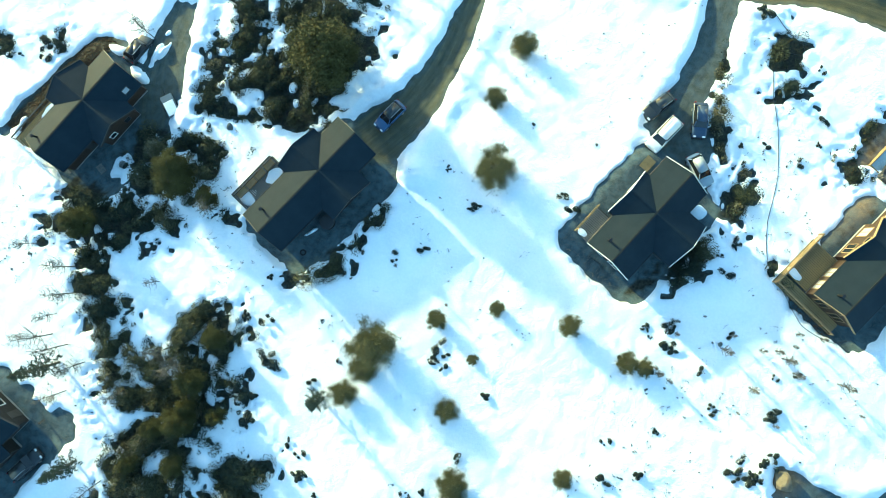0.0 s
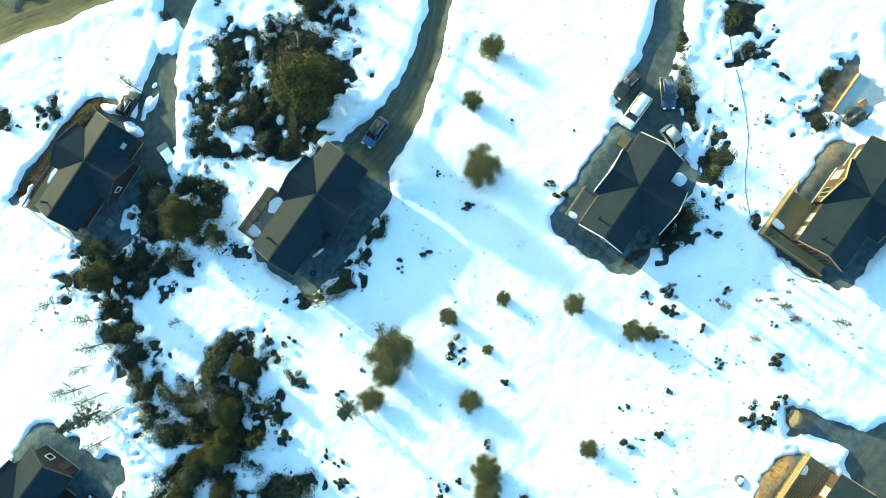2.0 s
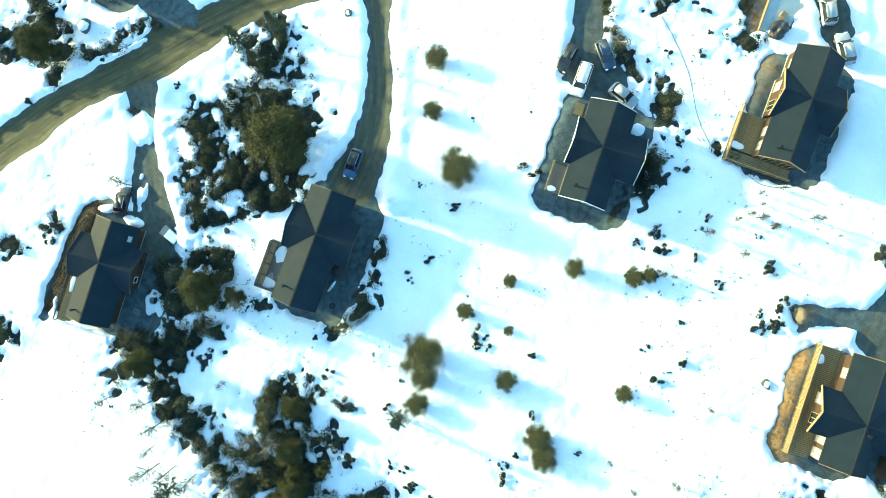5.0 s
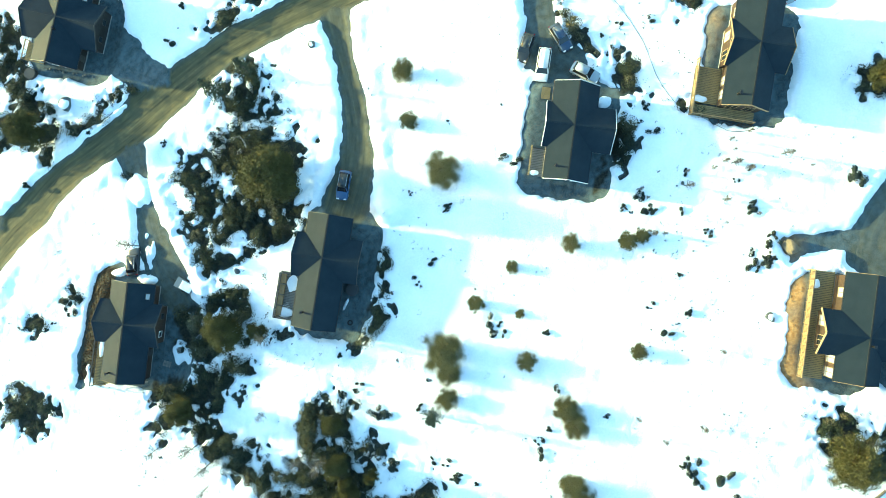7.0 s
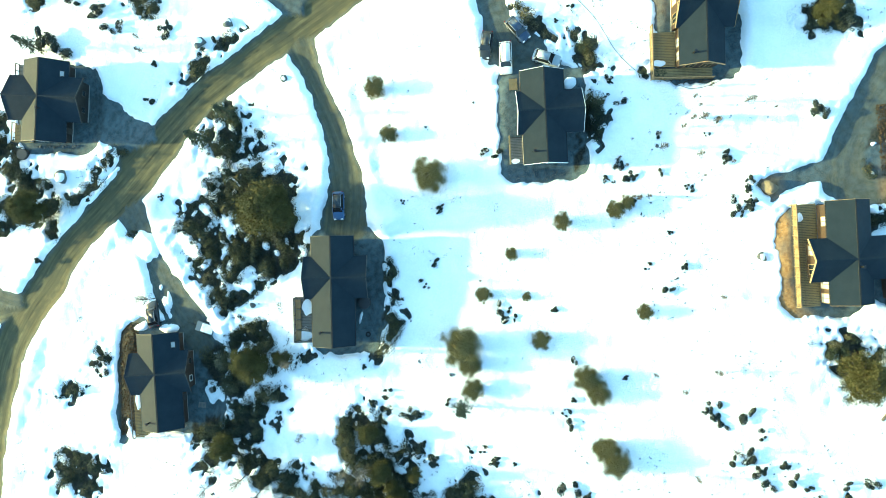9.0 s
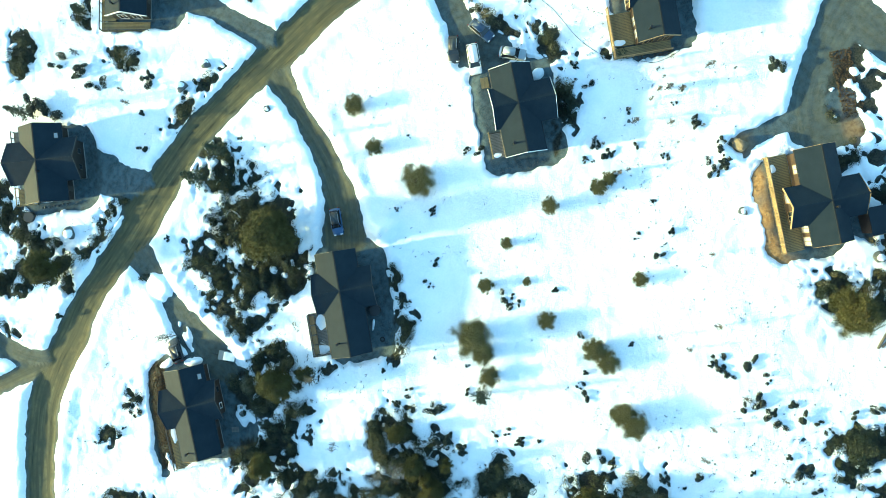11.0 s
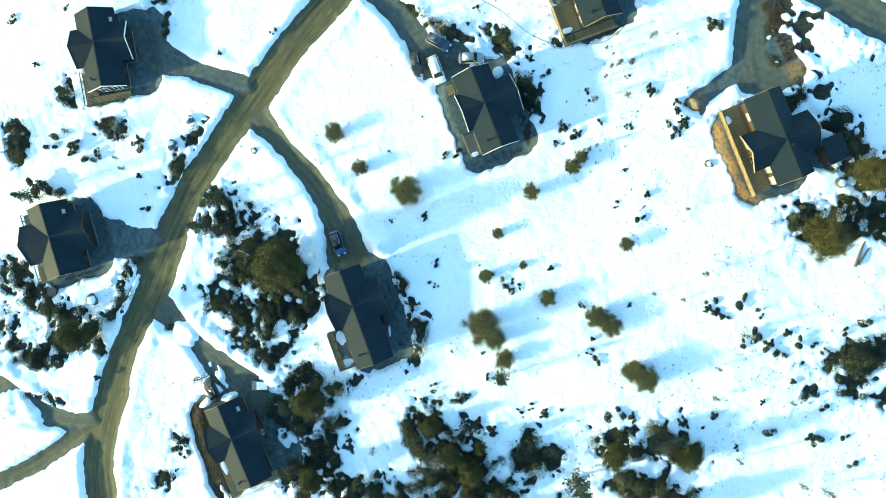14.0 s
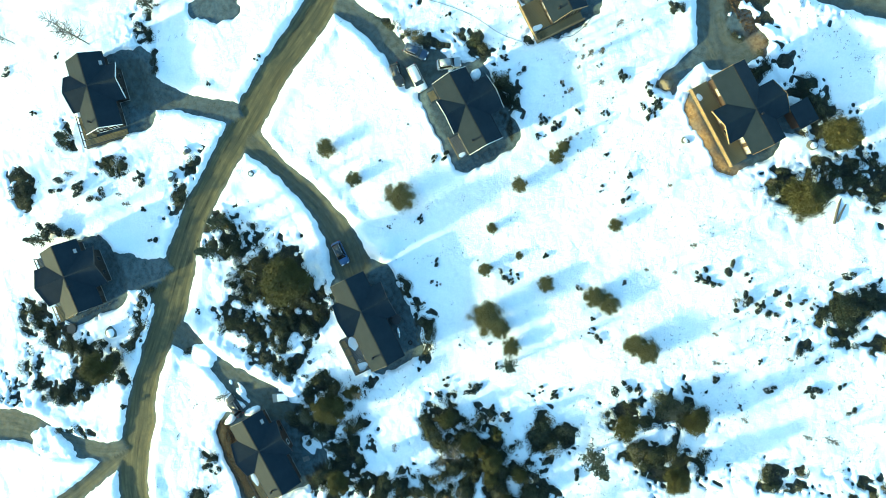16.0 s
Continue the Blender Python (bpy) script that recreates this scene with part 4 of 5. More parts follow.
def flue(parent, u, v, tall=0.9):
    z = RIDGE_Z - PITCH * abs(v)
    bm = bmesh.new()
    bar(bm, (u, v, z - 0.2), (u, v, z + tall), 0.26, sides=10)
    f = part("flue", bm, METAL, parent)
    bm = bmesh.new()
    bar(bm, (u - 0.22, v, z + tall + 0.1), (u + 0.22, v, z + tall + 0.1), 0.34, 0.06)
    part("cowl", bm, METAL, f)


def skylight(parent, u, v):
    z = RIDGE_Z - PITCH * abs(v)
    s = part("skylight", boxes((-0.5, 0.5, -0.35, 0.35, -0.05, 0.09), bevel=0.015), DARK_TRIM, parent)
    s.matrix_basis = pose(u, v, z + 0.02, math.degrees(math.atan(PITCH)) * (1 if v < 0 else -1), 0, 0)
    part("pane", boxes((-0.4, 0.4, -0.25, 0.25, 0.092, 0.1)), SKY_PANE, s)


def cabin(key, label, wall_mat, trim, front_wall=None, frames=WHITE_TRIM):
    c = CABINS[key]
    house = new("cabin")
    house.matrix_basis = pose(c["x"], c["y"], level(c), 0, 0, c["turn"])
    tagged(house, label, "cabin", group="cabins on the slope")
    front = front_wall or c["pf"] - 0.45
    roof(house, c, trim)
    h = wall_body(house, c, wall_mat, front)
    # front windows on the main wall, wing gable and gable ends
    for u in (-(c["w"] + c["lb"]) / 2 - 0.8, -(c["w"] + c["lb"]) / 2 + 1.2, (c["w"] + c["la"]) / 2 - 0.2):
        window(house, u, h, "v+", 1.4, 1.9 if u < 0 else 1.2, FLOOR_Z + (0.15 if u < 0 else 0.9), frames, SKY_PANE)
    for u in (-1.35, 1.35):
        window(house, u, front, "v+", 1.5, 1.7, FLOOR_Z + 0.4, frames, SKY_PANE if u > 0 else GLASS)
    window(house, 0, front, "v+", 1.0, 0.7, FLOOR_Z + 2.6, frames)
    for v in (-1.2, 1.2):
        window(house, -c["lb"] + 0.4, v, "u-", 1.5, 1.8, FLOOR_Z + 0.25, frames)
    window(house, -c["lb"] + 0.4, 0, "u-", 1.2, 0.7, FLOOR_Z + 2.6, frames)
    window(house, c["la"] - 0.4, 1.0, "u+", 1.0, 1.1, FLOOR_Z + 0.9, frames)
    door(house, c["la"] - 0.4, -1.2, "u+", DARK_TRIM)
    for u in (-1.4, 1.4):
        window(house, u, -c["pb"] + 0.45, "v-", 1.0, 1.0, FLOOR_Z + 0.9, WHITE_TRIM if key == "a" and u < 0 else DARK_TRIM)
    door(house, -c["w"] - 1.2, -h, "v-", DARK_TRIM)
    return house


house = cabin("a", "dark timber cabin with grey felt roof and narrow front deck", WALL_BROWN, DARK_TRIM)
deck(house, -11.0, -3.4, 2.9, 6.0, DECKING, snow=((-4.9, 5.2, 1.5, 0.5),))
deck(house, -11.0, -9.3, -2.6, 2.85, GREY_DECKING)
railing(house, (-3.6, 5.95), (-10.95, 5.95), DARK_TRIM, "none")
railing(house, (-10.95, 5.95), (-10.95, -2.5), WHITE_TRIM, "none")
flue(house, -7.7, 1.7), skylight(house, 4.4, -2.6)
house = cabin("b", "dark timber cabin with grey felt roof and snowy glazed deck", WALL_DARK, DARK_TRIM)
deck(house, -10.3, -3.1, 2.9, 6.7, GREY_DECKING, snow=((-4.8, 4.7, 1.3, 0.85), (-9.4, 5.2, 0.8, 1.3), (-7.5, 3.6, 0.7, 0.4)))
railing(house, (-3.3, 6.65), (-10.25, 6.65), DARK_TRIM, "glass", 1.1)
railing(house, (-10.25, 6.65), (-10.25, 3.3), DARK_TRIM, "glass")
flue(house, -8.4, 1.8)
for i in range(4):
    part("bench", boxes((-9.9 + 1.65 * i, -8.5 + 1.65 * i, 5.75, 6.5, FLOOR_Z - 0.06, FLOOR_Z + 0.36), bevel=0.02), TIMBER, house, "low pale timber bench")
house = cabin("c", "black timber cabin with white barge boards and felt roof", WALL_DARK, WHITE_TRIM)
deck(house, -7.3, -3.0, 2.8, 5.1, GREY_DECKING, snow=((-6.8, 4.2, 0.4, 0.7),))
railing(house, (-3.0, 5.05), (-7.25, 5.05), DECKING, "none")
flue(house, -6.0, 1.8)
house = cabin("d", "brown timber cabin with wide fresh wooden deck", WALL_BROWN, TIMBER, frames=TIMBER)
deck(house, -8.2, -2.9, 2.85, 6.6, DECKING, snow=((-7.6, 5.4, 0.5, 1.1),))
deck(house, -10.1, -8.25, -2.7, 6.6, DECKING)
railing(house, (-2.0, 6.55), (-10.05, 6.55), TIMBER)
railing(house, (-10.05, 6.5), (-10.05, -2.6), TIMBER, "none")
flue(house, -7.3, 1.7)
house = cabin("e", "dark timber cabin with two small front decks", WALL_DARK, DARK_TRIM)
deck(house, -7.2, -4.0, 3.4, 6.6, DECKING)
deck(house, 3.9, 6.3, 3.4, 6.4, GREY_DECKING)
railing(house, (-3.9, 6.55), (-7.15, 6.55), TIMBER, "none")
railing(house, (6.25, 6.35), (3.9, 6.35), DARK_TRIM, "none")
flue(house, -2.0, -0.3, 0.7), skylight(house, 4.2, -3.0)
house = cabin("f", "dark timber cabin with wooden deck along the gable", WALL_DARK, WHITE_TRIM)
deck(house, -8.2, -3.6, 3.1, 5.6, DECKING)
deck(house, -10.0, -8.25, -3.0, 5.6, DECKING)
railing(house, (-3.6, 5.55), (-9.95, 5.55), DARK_TRIM, "none")
railing(house, (-9.95, 5.55), (-9.95, -2.9), DARK_TRIM, "none")
flue(house, -6.6, 1.6), skylight(house, 4.2, -3.0)
house = cabin("g", "newly built brown cabin with bright timber railing", WALL_BROWN, TIMBER, front_wall=4.3, frames=TIMBER)
deck(house, -6.8, 8.1, 2.6, 6.0, DECKING, snow=((6.2, 5.0, 0.7, 0.5),))
railing(house, (8.05, 5.95), (-6.75, 5.95), TIMBER)
flue(house, -1.1, -0.4, 0.7)
house = cabin("h", "dark timber cabin with grey felt roof beside trees", WALL_DARK, DARK_TRIM)


def shed():
    """The small flat lean-to store beside the new cabin."""
    c = CABINS["g"]
    s = new("shed")
    x, y = from_cabin(c, -4.3, -7.5)
    s.matrix_basis = pose(x, y, float(land(np.array([x]), np.array([y]))[0]), 0, 0, c["turn"])
    tagged(s, "small dark timber shed with sloping felt roof", "shed")
    part("wall", boxes((-1.7, 1.7, -1.5, 1.5, -0.3, 2.2)), WALL_BROWN, s)
    part("roof", prism(bmesh.new(), [(-2.1, -1.9, 2.25), (2.1, -1.9, 2.25), (2.1, 1.9, 2.7), (-2.1, 1.9, 2.7)], (0, 0, -0.14)), ROOF, s)
    bm = bmesh.new()
    bar(bm, (-2.13, -1.9, 2.18), (-2.13, 1.9, 2.63), 0.05, 0.2)
    part("barge_board", bm, TIMBER, s)
    door(s, -1.7, 0, "u-", DARK_TRIM)


shed()


# ---- vehicles ----
def wheel(parent, x, y, r, first):
    if first is None:
        bm = bmesh.new()
        bar(bm, (0, -0.11, 0), (0, 0.11, 0), 2 * r, sides=20)
        first = part("wheel", bm, RUBBER, parent)
        bm = bmesh.new()
        bar(bm, (0, -0.118, 0), (0, 0.118, 0), 1.3 * r, sides=16)
        part("rim", bm, STEEL, first)
        first.matrix_basis = pose(x, y, r)
        return first
    w = share("wheel", first.data, parent, pose(x, y, r))
    share("rim", first.children[0].data, w, Matrix())
    return first


def car(name, x, y, turn, paint, label, category, length=4.6, width=1.84, height=1.62, nose=1.15, tail=0.35, top=None):
    """A car with bonnet, windscreen, side glass, roof with rails, lamps, mirrors and wheels; it faces along its own x."""
    thing = new(name)
    ground = lambda a, b: float(land(np.array([a]), np.array([b]))[0])
    k, s = math.cos(radians(turn)), math.sin(radians(turn))
    pitch = math.degrees(math.atan2(ground(x + k, y + s) - ground(x - k, y - s), 2))
    bank = math.degrees(math.atan2(ground(x - s, y + k) - ground(x + s, y - k), 2))
    thing.matrix_basis = pose(x, y, ground(x, y) + 0.01, 0, 0, turn) @ pose(0, 0, 0, bank, -pitch, 0)
    tagged(thing, label, category, group="parked vehicles")
    L, w, belt = length / 2, width / 2, 0.62 * height
    # lower body: a side outline swept across with drawn-in flanks
    side = [(-L, 0.34), (-L + 0.03, belt * 0.86), (-L + 0.1, belt), (L - nose - 0.1, belt), (L - nose + 0.25, belt * 0.985), (L - 0.25, belt * 0.86), (L - 0.03, belt * 0.68), (L, 0.34)]
    bm = bmesh.new()
    rings = []
    for yy, sx, lift in ((-w, 0.90, 0.12), (-w * 0.94, 0.955, 0.03), (-w * 0.7, 0.99, 0.0), (0, 1.0, 0.03), (w * 0.7, 0.99, 0.0), (w * 0.94, 0.955, 0.03), (w, 0.90, 0.12)):
        rings.append([bm.verts.new((px * sx, yy, pz - (lift if pz > 0.5 else -lift) * (1 if abs(yy) > 0.1 else -1))) for px, pz in side])
    for a, b in zip(rings, rings[1:]):
        for i in range(len(side)):
            j = (i + 1) % len(side)
            bm.faces.new((a[i], a[j], b[j], b[i]))
    bm.faces.new(rings[0]), bm.faces.new(rings[-1][::-1])
    bmesh.ops.recalc_face_normals(bm, faces=bm.faces[:])
    bmesh.ops.bevel(bm, geom=[e for e in bm.edges if e.calc_face_angle(0) > 0.5], offset=0.05, segments=2, affect="EDGES")
    for f in bm.faces:
        f.smooth = True
    part("body", bm, paint, thing)
    # greenhouse: glass all round, roof panel and pillars above it
    front, rear = L - nose - 0.05, -L + tail
    lean_f, lean_r = 0.62, 0.30
    z0, z1, inset = belt - 0.02, height - 0.05, 0.17
    low = [(rear, -w + 0.07), (front, -w + 0.07), (front, w - 0.07), (rear, w - 0.07)]
    high = [(rear + lean_r, -w + inset + 0.07), (front - lean_f, -w + inset + 0.07), (front - lean_f, w - inset - 0.07), (rear + lean_r, w - inset - 0.07)]
    bm = bmesh.new()
    a = [bm.verts.new((*p, z0)) for p in low]
    b = [bm.verts.new((*p, z1)) for p in high]
    for i in range(4):
        bm.faces.new((a[i], a[(i + 1) % 4], b[(i + 1) % 4], b[i]))
    bm.faces.new(b), bm.faces.new(a[::-1])
    part("glazing", bm, CAR_GLASS, thing)
    bm = bmesh.new()
    prism(bm, [(px + (0.06 if px < 0 else 0.0), py * 1.02, height) for px, py in high], (0, 0, -0.07))
    bmesh.ops.bevel(bm, geom=[e for e in bm.edges if abs(e.verts[0].co.z - e.verts[1].co.z) > 0.03], offset=0.16, segments=4, affect="EDGES")
    for f in bm.faces:
        f.smooth = True
    part("roof_panel", bm, top or paint, thing)
    for i in range(4):
        bm = bmesh.new()
        bar(bm, (low[i][0], low[i][1] * 1.005, z0), (high[i][0], high[i][1] * 1.005, z1 + 0.02), 0.09, 0.07)
        part("pillar", bm, paint, thing)
    for q in (-1, 1):
        bm = bmesh.new()
        bar(bm, (rear + lean_r + 0.15, q * (w - inset - 0.12), height + 0.05), (front - lean_f - 0.2, q * (w - inset - 0.12), height + 0.05), 0.045)
        part("roof_rail", bm, STEEL, thing)
        part("mirror", boxes((front - 0.45, front - 0.28, q * (w + 0.09) - 0.09, q * (w + 0.09) + 0.09, belt, belt + 0.15), bevel=0.03), PLASTIC, thing)
        part("headlight", boxes((L - 0.22, L - 0.02, q * (w - 0.35) - 0.2, q * (w - 0.35) + 0.2, belt * 0.68, belt * 0.82), bevel=0.03), LAMP_GLASS, thing)
        part("tail_light", boxes((-L - 0.005, -L + 0.08, q * (w - 0.22) - 0.1, q * (w - 0.22) + 0.1, belt * 0.68, belt * 0.98), bevel=0.02), RED_GLASS, thing)
    part("bumper", boxes((L - 0.1, L + 0.04, -w + 0.12, w - 0.12, 0.28, 0.5), bevel=0.03), PLASTIC, thing)
    first = None
    for wx in (L - 0.85, -L + 0.85):
        for q in (-1, 1):
            first = wheel(thing, wx, q * (w - 0.12), 0.34, first)
    return thing


paint = lambda name, rgb: plain(name, rgb, 0.4, 0.0, 0.3)
BLUE, WHITE, BLACK, NAVY, SILVER, GREY = (paint("blue_paint", (0.03, 0.07, 0.17)), paint("white_paint", (0.78, 0.77, 0.74)), paint("black_paint", (0.018, 0.022, 0.026)),
                                          paint("navy_paint", (0.025, 0.045, 0.09)), paint("silver_paint", (0.30, 0.33, 0.36)), paint("grey_paint", (0.16, 0.18, 0.19)))
car("car", -6.9, 17.3, 46 + 180, BLUE, "blue estate car with black roof parked on a gravel drive", "car", 4.6, top=BLACK)
car("van", 28.0, 14.4, 46 + 180, WHITE, "large white people carrier parked on gravel", "van", 5.1, 1.95, 1.85, 1.0, 0.2)
car("car", 27.5, 18.1, 37 + 180, BLACK, "black estate car with silver roof rails beside snow", "car", 4.4)
car("car", 32.5, 16.2, 84 + 180, NAVY, "dark blue off-road car parked beside a snow bank", "car", 4.6)
car("car", 32.2, 9.7, 115 + 180, SILVER, "silver car parked close to the black cabin", "car", 4.5)
car("car", -41.6, 27.2, 60, BLACK, "black off-road car in thin snow on a drive", "car", 4.6)
car("car", 62.2, 8.9, 70, SILVER, "pale silver off-road car on trampled snow", "car", 4.7)
car("car", 61.6, 2.9, 75, SILVER, "pale silver off-road car beside the brown cabin", "car", 4.6)
car("car", -53.2, -27.6, 42, BLACK, "black car in the shade of a cabin", "car", 4.7)


def trailer(x, y, turn):
    t = new("trailer")
    t.matrix_basis = pose(x, y, float(land(np.array([x]), np.array([y]))[0]), 0, 0, turn)
    tagged(t, "low flatbed trailer with snow on its bed", "trailer")
    part("bed", boxes((-1.5, 1.5, -0.8, 0.8, 0.45, 0.75), bevel=0.02), GREY, t)
    part("snow_load", boxes((-1.35, 0.6, -0.7, 0.7, 0.75, 0.86), bevel=0.05), SNOW, t)
    bm = bmesh.new()
    bar(bm, (1.5, 0, 0.5), (2.5, 0, 0.45), 0.09)
    part("drawbar", bm, METAL, t)
    first = None
    for q in (-1, 1):
        first = wheel(t, -0.1, q * 0.92, 0.3, first)


trailer(-36.9, 19.4, 116)


# ---- belongings round the cabins ----
def beside(key, u, v, turn=0.0):
    """A pose on the ground at a place in a cabin's own plan."""
    c = CABINS[key]
    x, y = from_cabin(c, u, v)
    return pose(x, y, surface(x, y), 0, 0, c["turn"] + turn)


def ring(bm, inner, outer, z0, z1, n=28):
    rows = [[bm.verts.new((r * math.cos(math.tau * i / n), r * math.sin(math.tau * i / n), z)) for i in range(n)] for r, z in ((outer, z0), (outer, z1), (inner, z1), (inner, z0))]
    for a, b in zip(rows, rows[1:] + rows[:1]):
        for i in range(n):
            bm.faces.new((a[i], a[(i + 1) % n], b[(i + 1) % n], b[i]))
    bmesh.ops.recalc_face_normals(bm, faces=bm.faces[:])
    return bm


def hot_tub(key, u, v, radius=0.95):
    t = tagged(part("hot_tub", ring(bmesh.new(), radius - 0.1, radius, 0, 0.85), DARK_TRIM), "round dark outdoor hot tub with closed lid", "hot tub")
    t.matrix_basis = beside(key, u, v)
    bm = bmesh.new()
    bar(bm, (0, 0, 0.80), (0, 0, 0.9), 2 * radius - 0.16, sides=28)
    part("lid", bm, PLASTIC, t)
    bm = bmesh.new()
    bar(bm, (radius + 0.16, 0, 0), (radius + 0.16, 0, 1.7), 0.13, sides=10)
    part("stove_pipe", bm, METAL, t)


hot_tub("b", -4.3, -4.5), hot_tub("e", -9.2, 5.2)
tyre = tagged(part("tyre", ring(bmesh.new(), 0.24, 0.42, 0, 0.2), RUBBER), "old black tyre lying on gravel", "tyre")
tyre.matrix_basis = beside("b", -9.4, -4.9)


def pallet(key, u, v, turn, label):
    p = new("pallet")
    p.matrix_basis = beside(key, u, v, turn)
    tagged(p, label, "pallet")
    for i in range(7):
        part("slat", boxes((-0.6, 0.6, -0.42 + i * 0.13, -0.33 + i * 0.13, 0.12, 0.145)), GREY_DECKING, p)
    for x in (-0.55, 0, 0.55):
        part("runner", boxes((x - 0.05, x + 0.05, -0.42, 0.54, 0, 0.12)), GREY_DECKING, p)


pallet("a", -3.9, -6.7, 10, "weathered wooden pallet on gravel behind the cabin"), pallet("a", -6.3, -5.2, 80, "weathered wooden pallet leaning by the wall")


def porch(key, u0, u1, v0, v1):
    c = CABINS[key]
    p = new("porch")
    p.matrix_basis = pose(c["x"], c["y"], level(c), 0, 0, c["turn"])
    tagged(p, "small square wooden entrance platform on gravel", "porch")
    n = int((u1 - u0) / 0.16)
    for i in range(n):
        part("plank", boxes((u0 + i * 0.16, u0 + i * 0.16 + 0.14, v0, v1, 0.16, 0.2)), DECKING, p)
    part("beam", boxes((u0, u1, v0 + 0.1, v0 + 0.2, -0.3, 0.155), (u0, u1, v1 - 0.2, v1 - 0.1, -0.3, 0.155)), DARK_TRIM, p)


porch("c", 4.3, 6.2, 3.3, 4.6)


def slab():
    """A cast foundation slab with timber shuttering, covered by a pale sheet, and what lies on it."""
    s = new("foundation_slab")
    s.matrix_basis = pose(56.9, 10.8, surface(56.9, 10.8) + 0.05, 0, 0, 46)
    tagged(s, "concrete foundation slab with timber edging under pale sheet", "slab")
    part("slab", boxes((-3.0, 3.0, -2.6, 2.5, -0.5, 0.22), bevel=0.03), TARP, s)
    part("edging", boxes((-3.1, 3.1, 2.5, 2.62, -0.5, 0.36)), TIMBER, s)
    part("edging", boxes((-3.1, -3.0, -2.6, 2.5, -0.5, 0.3)), TIMBER, s)
    crate = tagged(part("crate", boxes((-0.4, 0.4, -0.4, 0.4, 0, 0.6), bevel=0.02), TIMBER), "pale plywood crate standing on the slab", "crate")
    crate.matrix_basis = pose(56.7, 10.8, surface(56.9, 10.8) + 0.27, 0, 0, 30)
    bm = bmesh.new()
    bmesh.ops.create_uvsphere(bm, u_segments=28, v_segments=14, radius=1.0)
    for v in bm.verts:
        k = 1 + 0.35 * noise.noise(v.co * 1.6)
        v.co = Vector((v.co.x * 1.5 * k, v.co.y * 1.1 * k, max(v.co.z, -0.3) * 0.9 * k))
    heap = tagged(part("covered_heap", bm, PLASTIC), "heap under crumpled black plastic sheet", "heap")
    heap.matrix_basis = pose(55.3, 9.2, surface(55.3, 9.2) + 0.5, 0, 0, 20)


slab()


def log(x, y, turn, length, r):
    bm = bmesh.new()
    tube(bm, [(-length / 2, 0, 0), (0, 0.06, 0.02), (length / 2, 0, 0)], [r, r * 0.95, r * 0.8], 10)
    ob = tagged(part("log", bm, PALE_BARK), "grey felled log lying in the snow", "log", "felled logs")
    ob.matrix_basis = pose(x, y, surface(x, y) + r * 0.5, 0, 0, turn)


log(28.3, -60.6, 5, 4.4, 0.2), log(28.2, -61.3, -6, 3.2, 0.17)


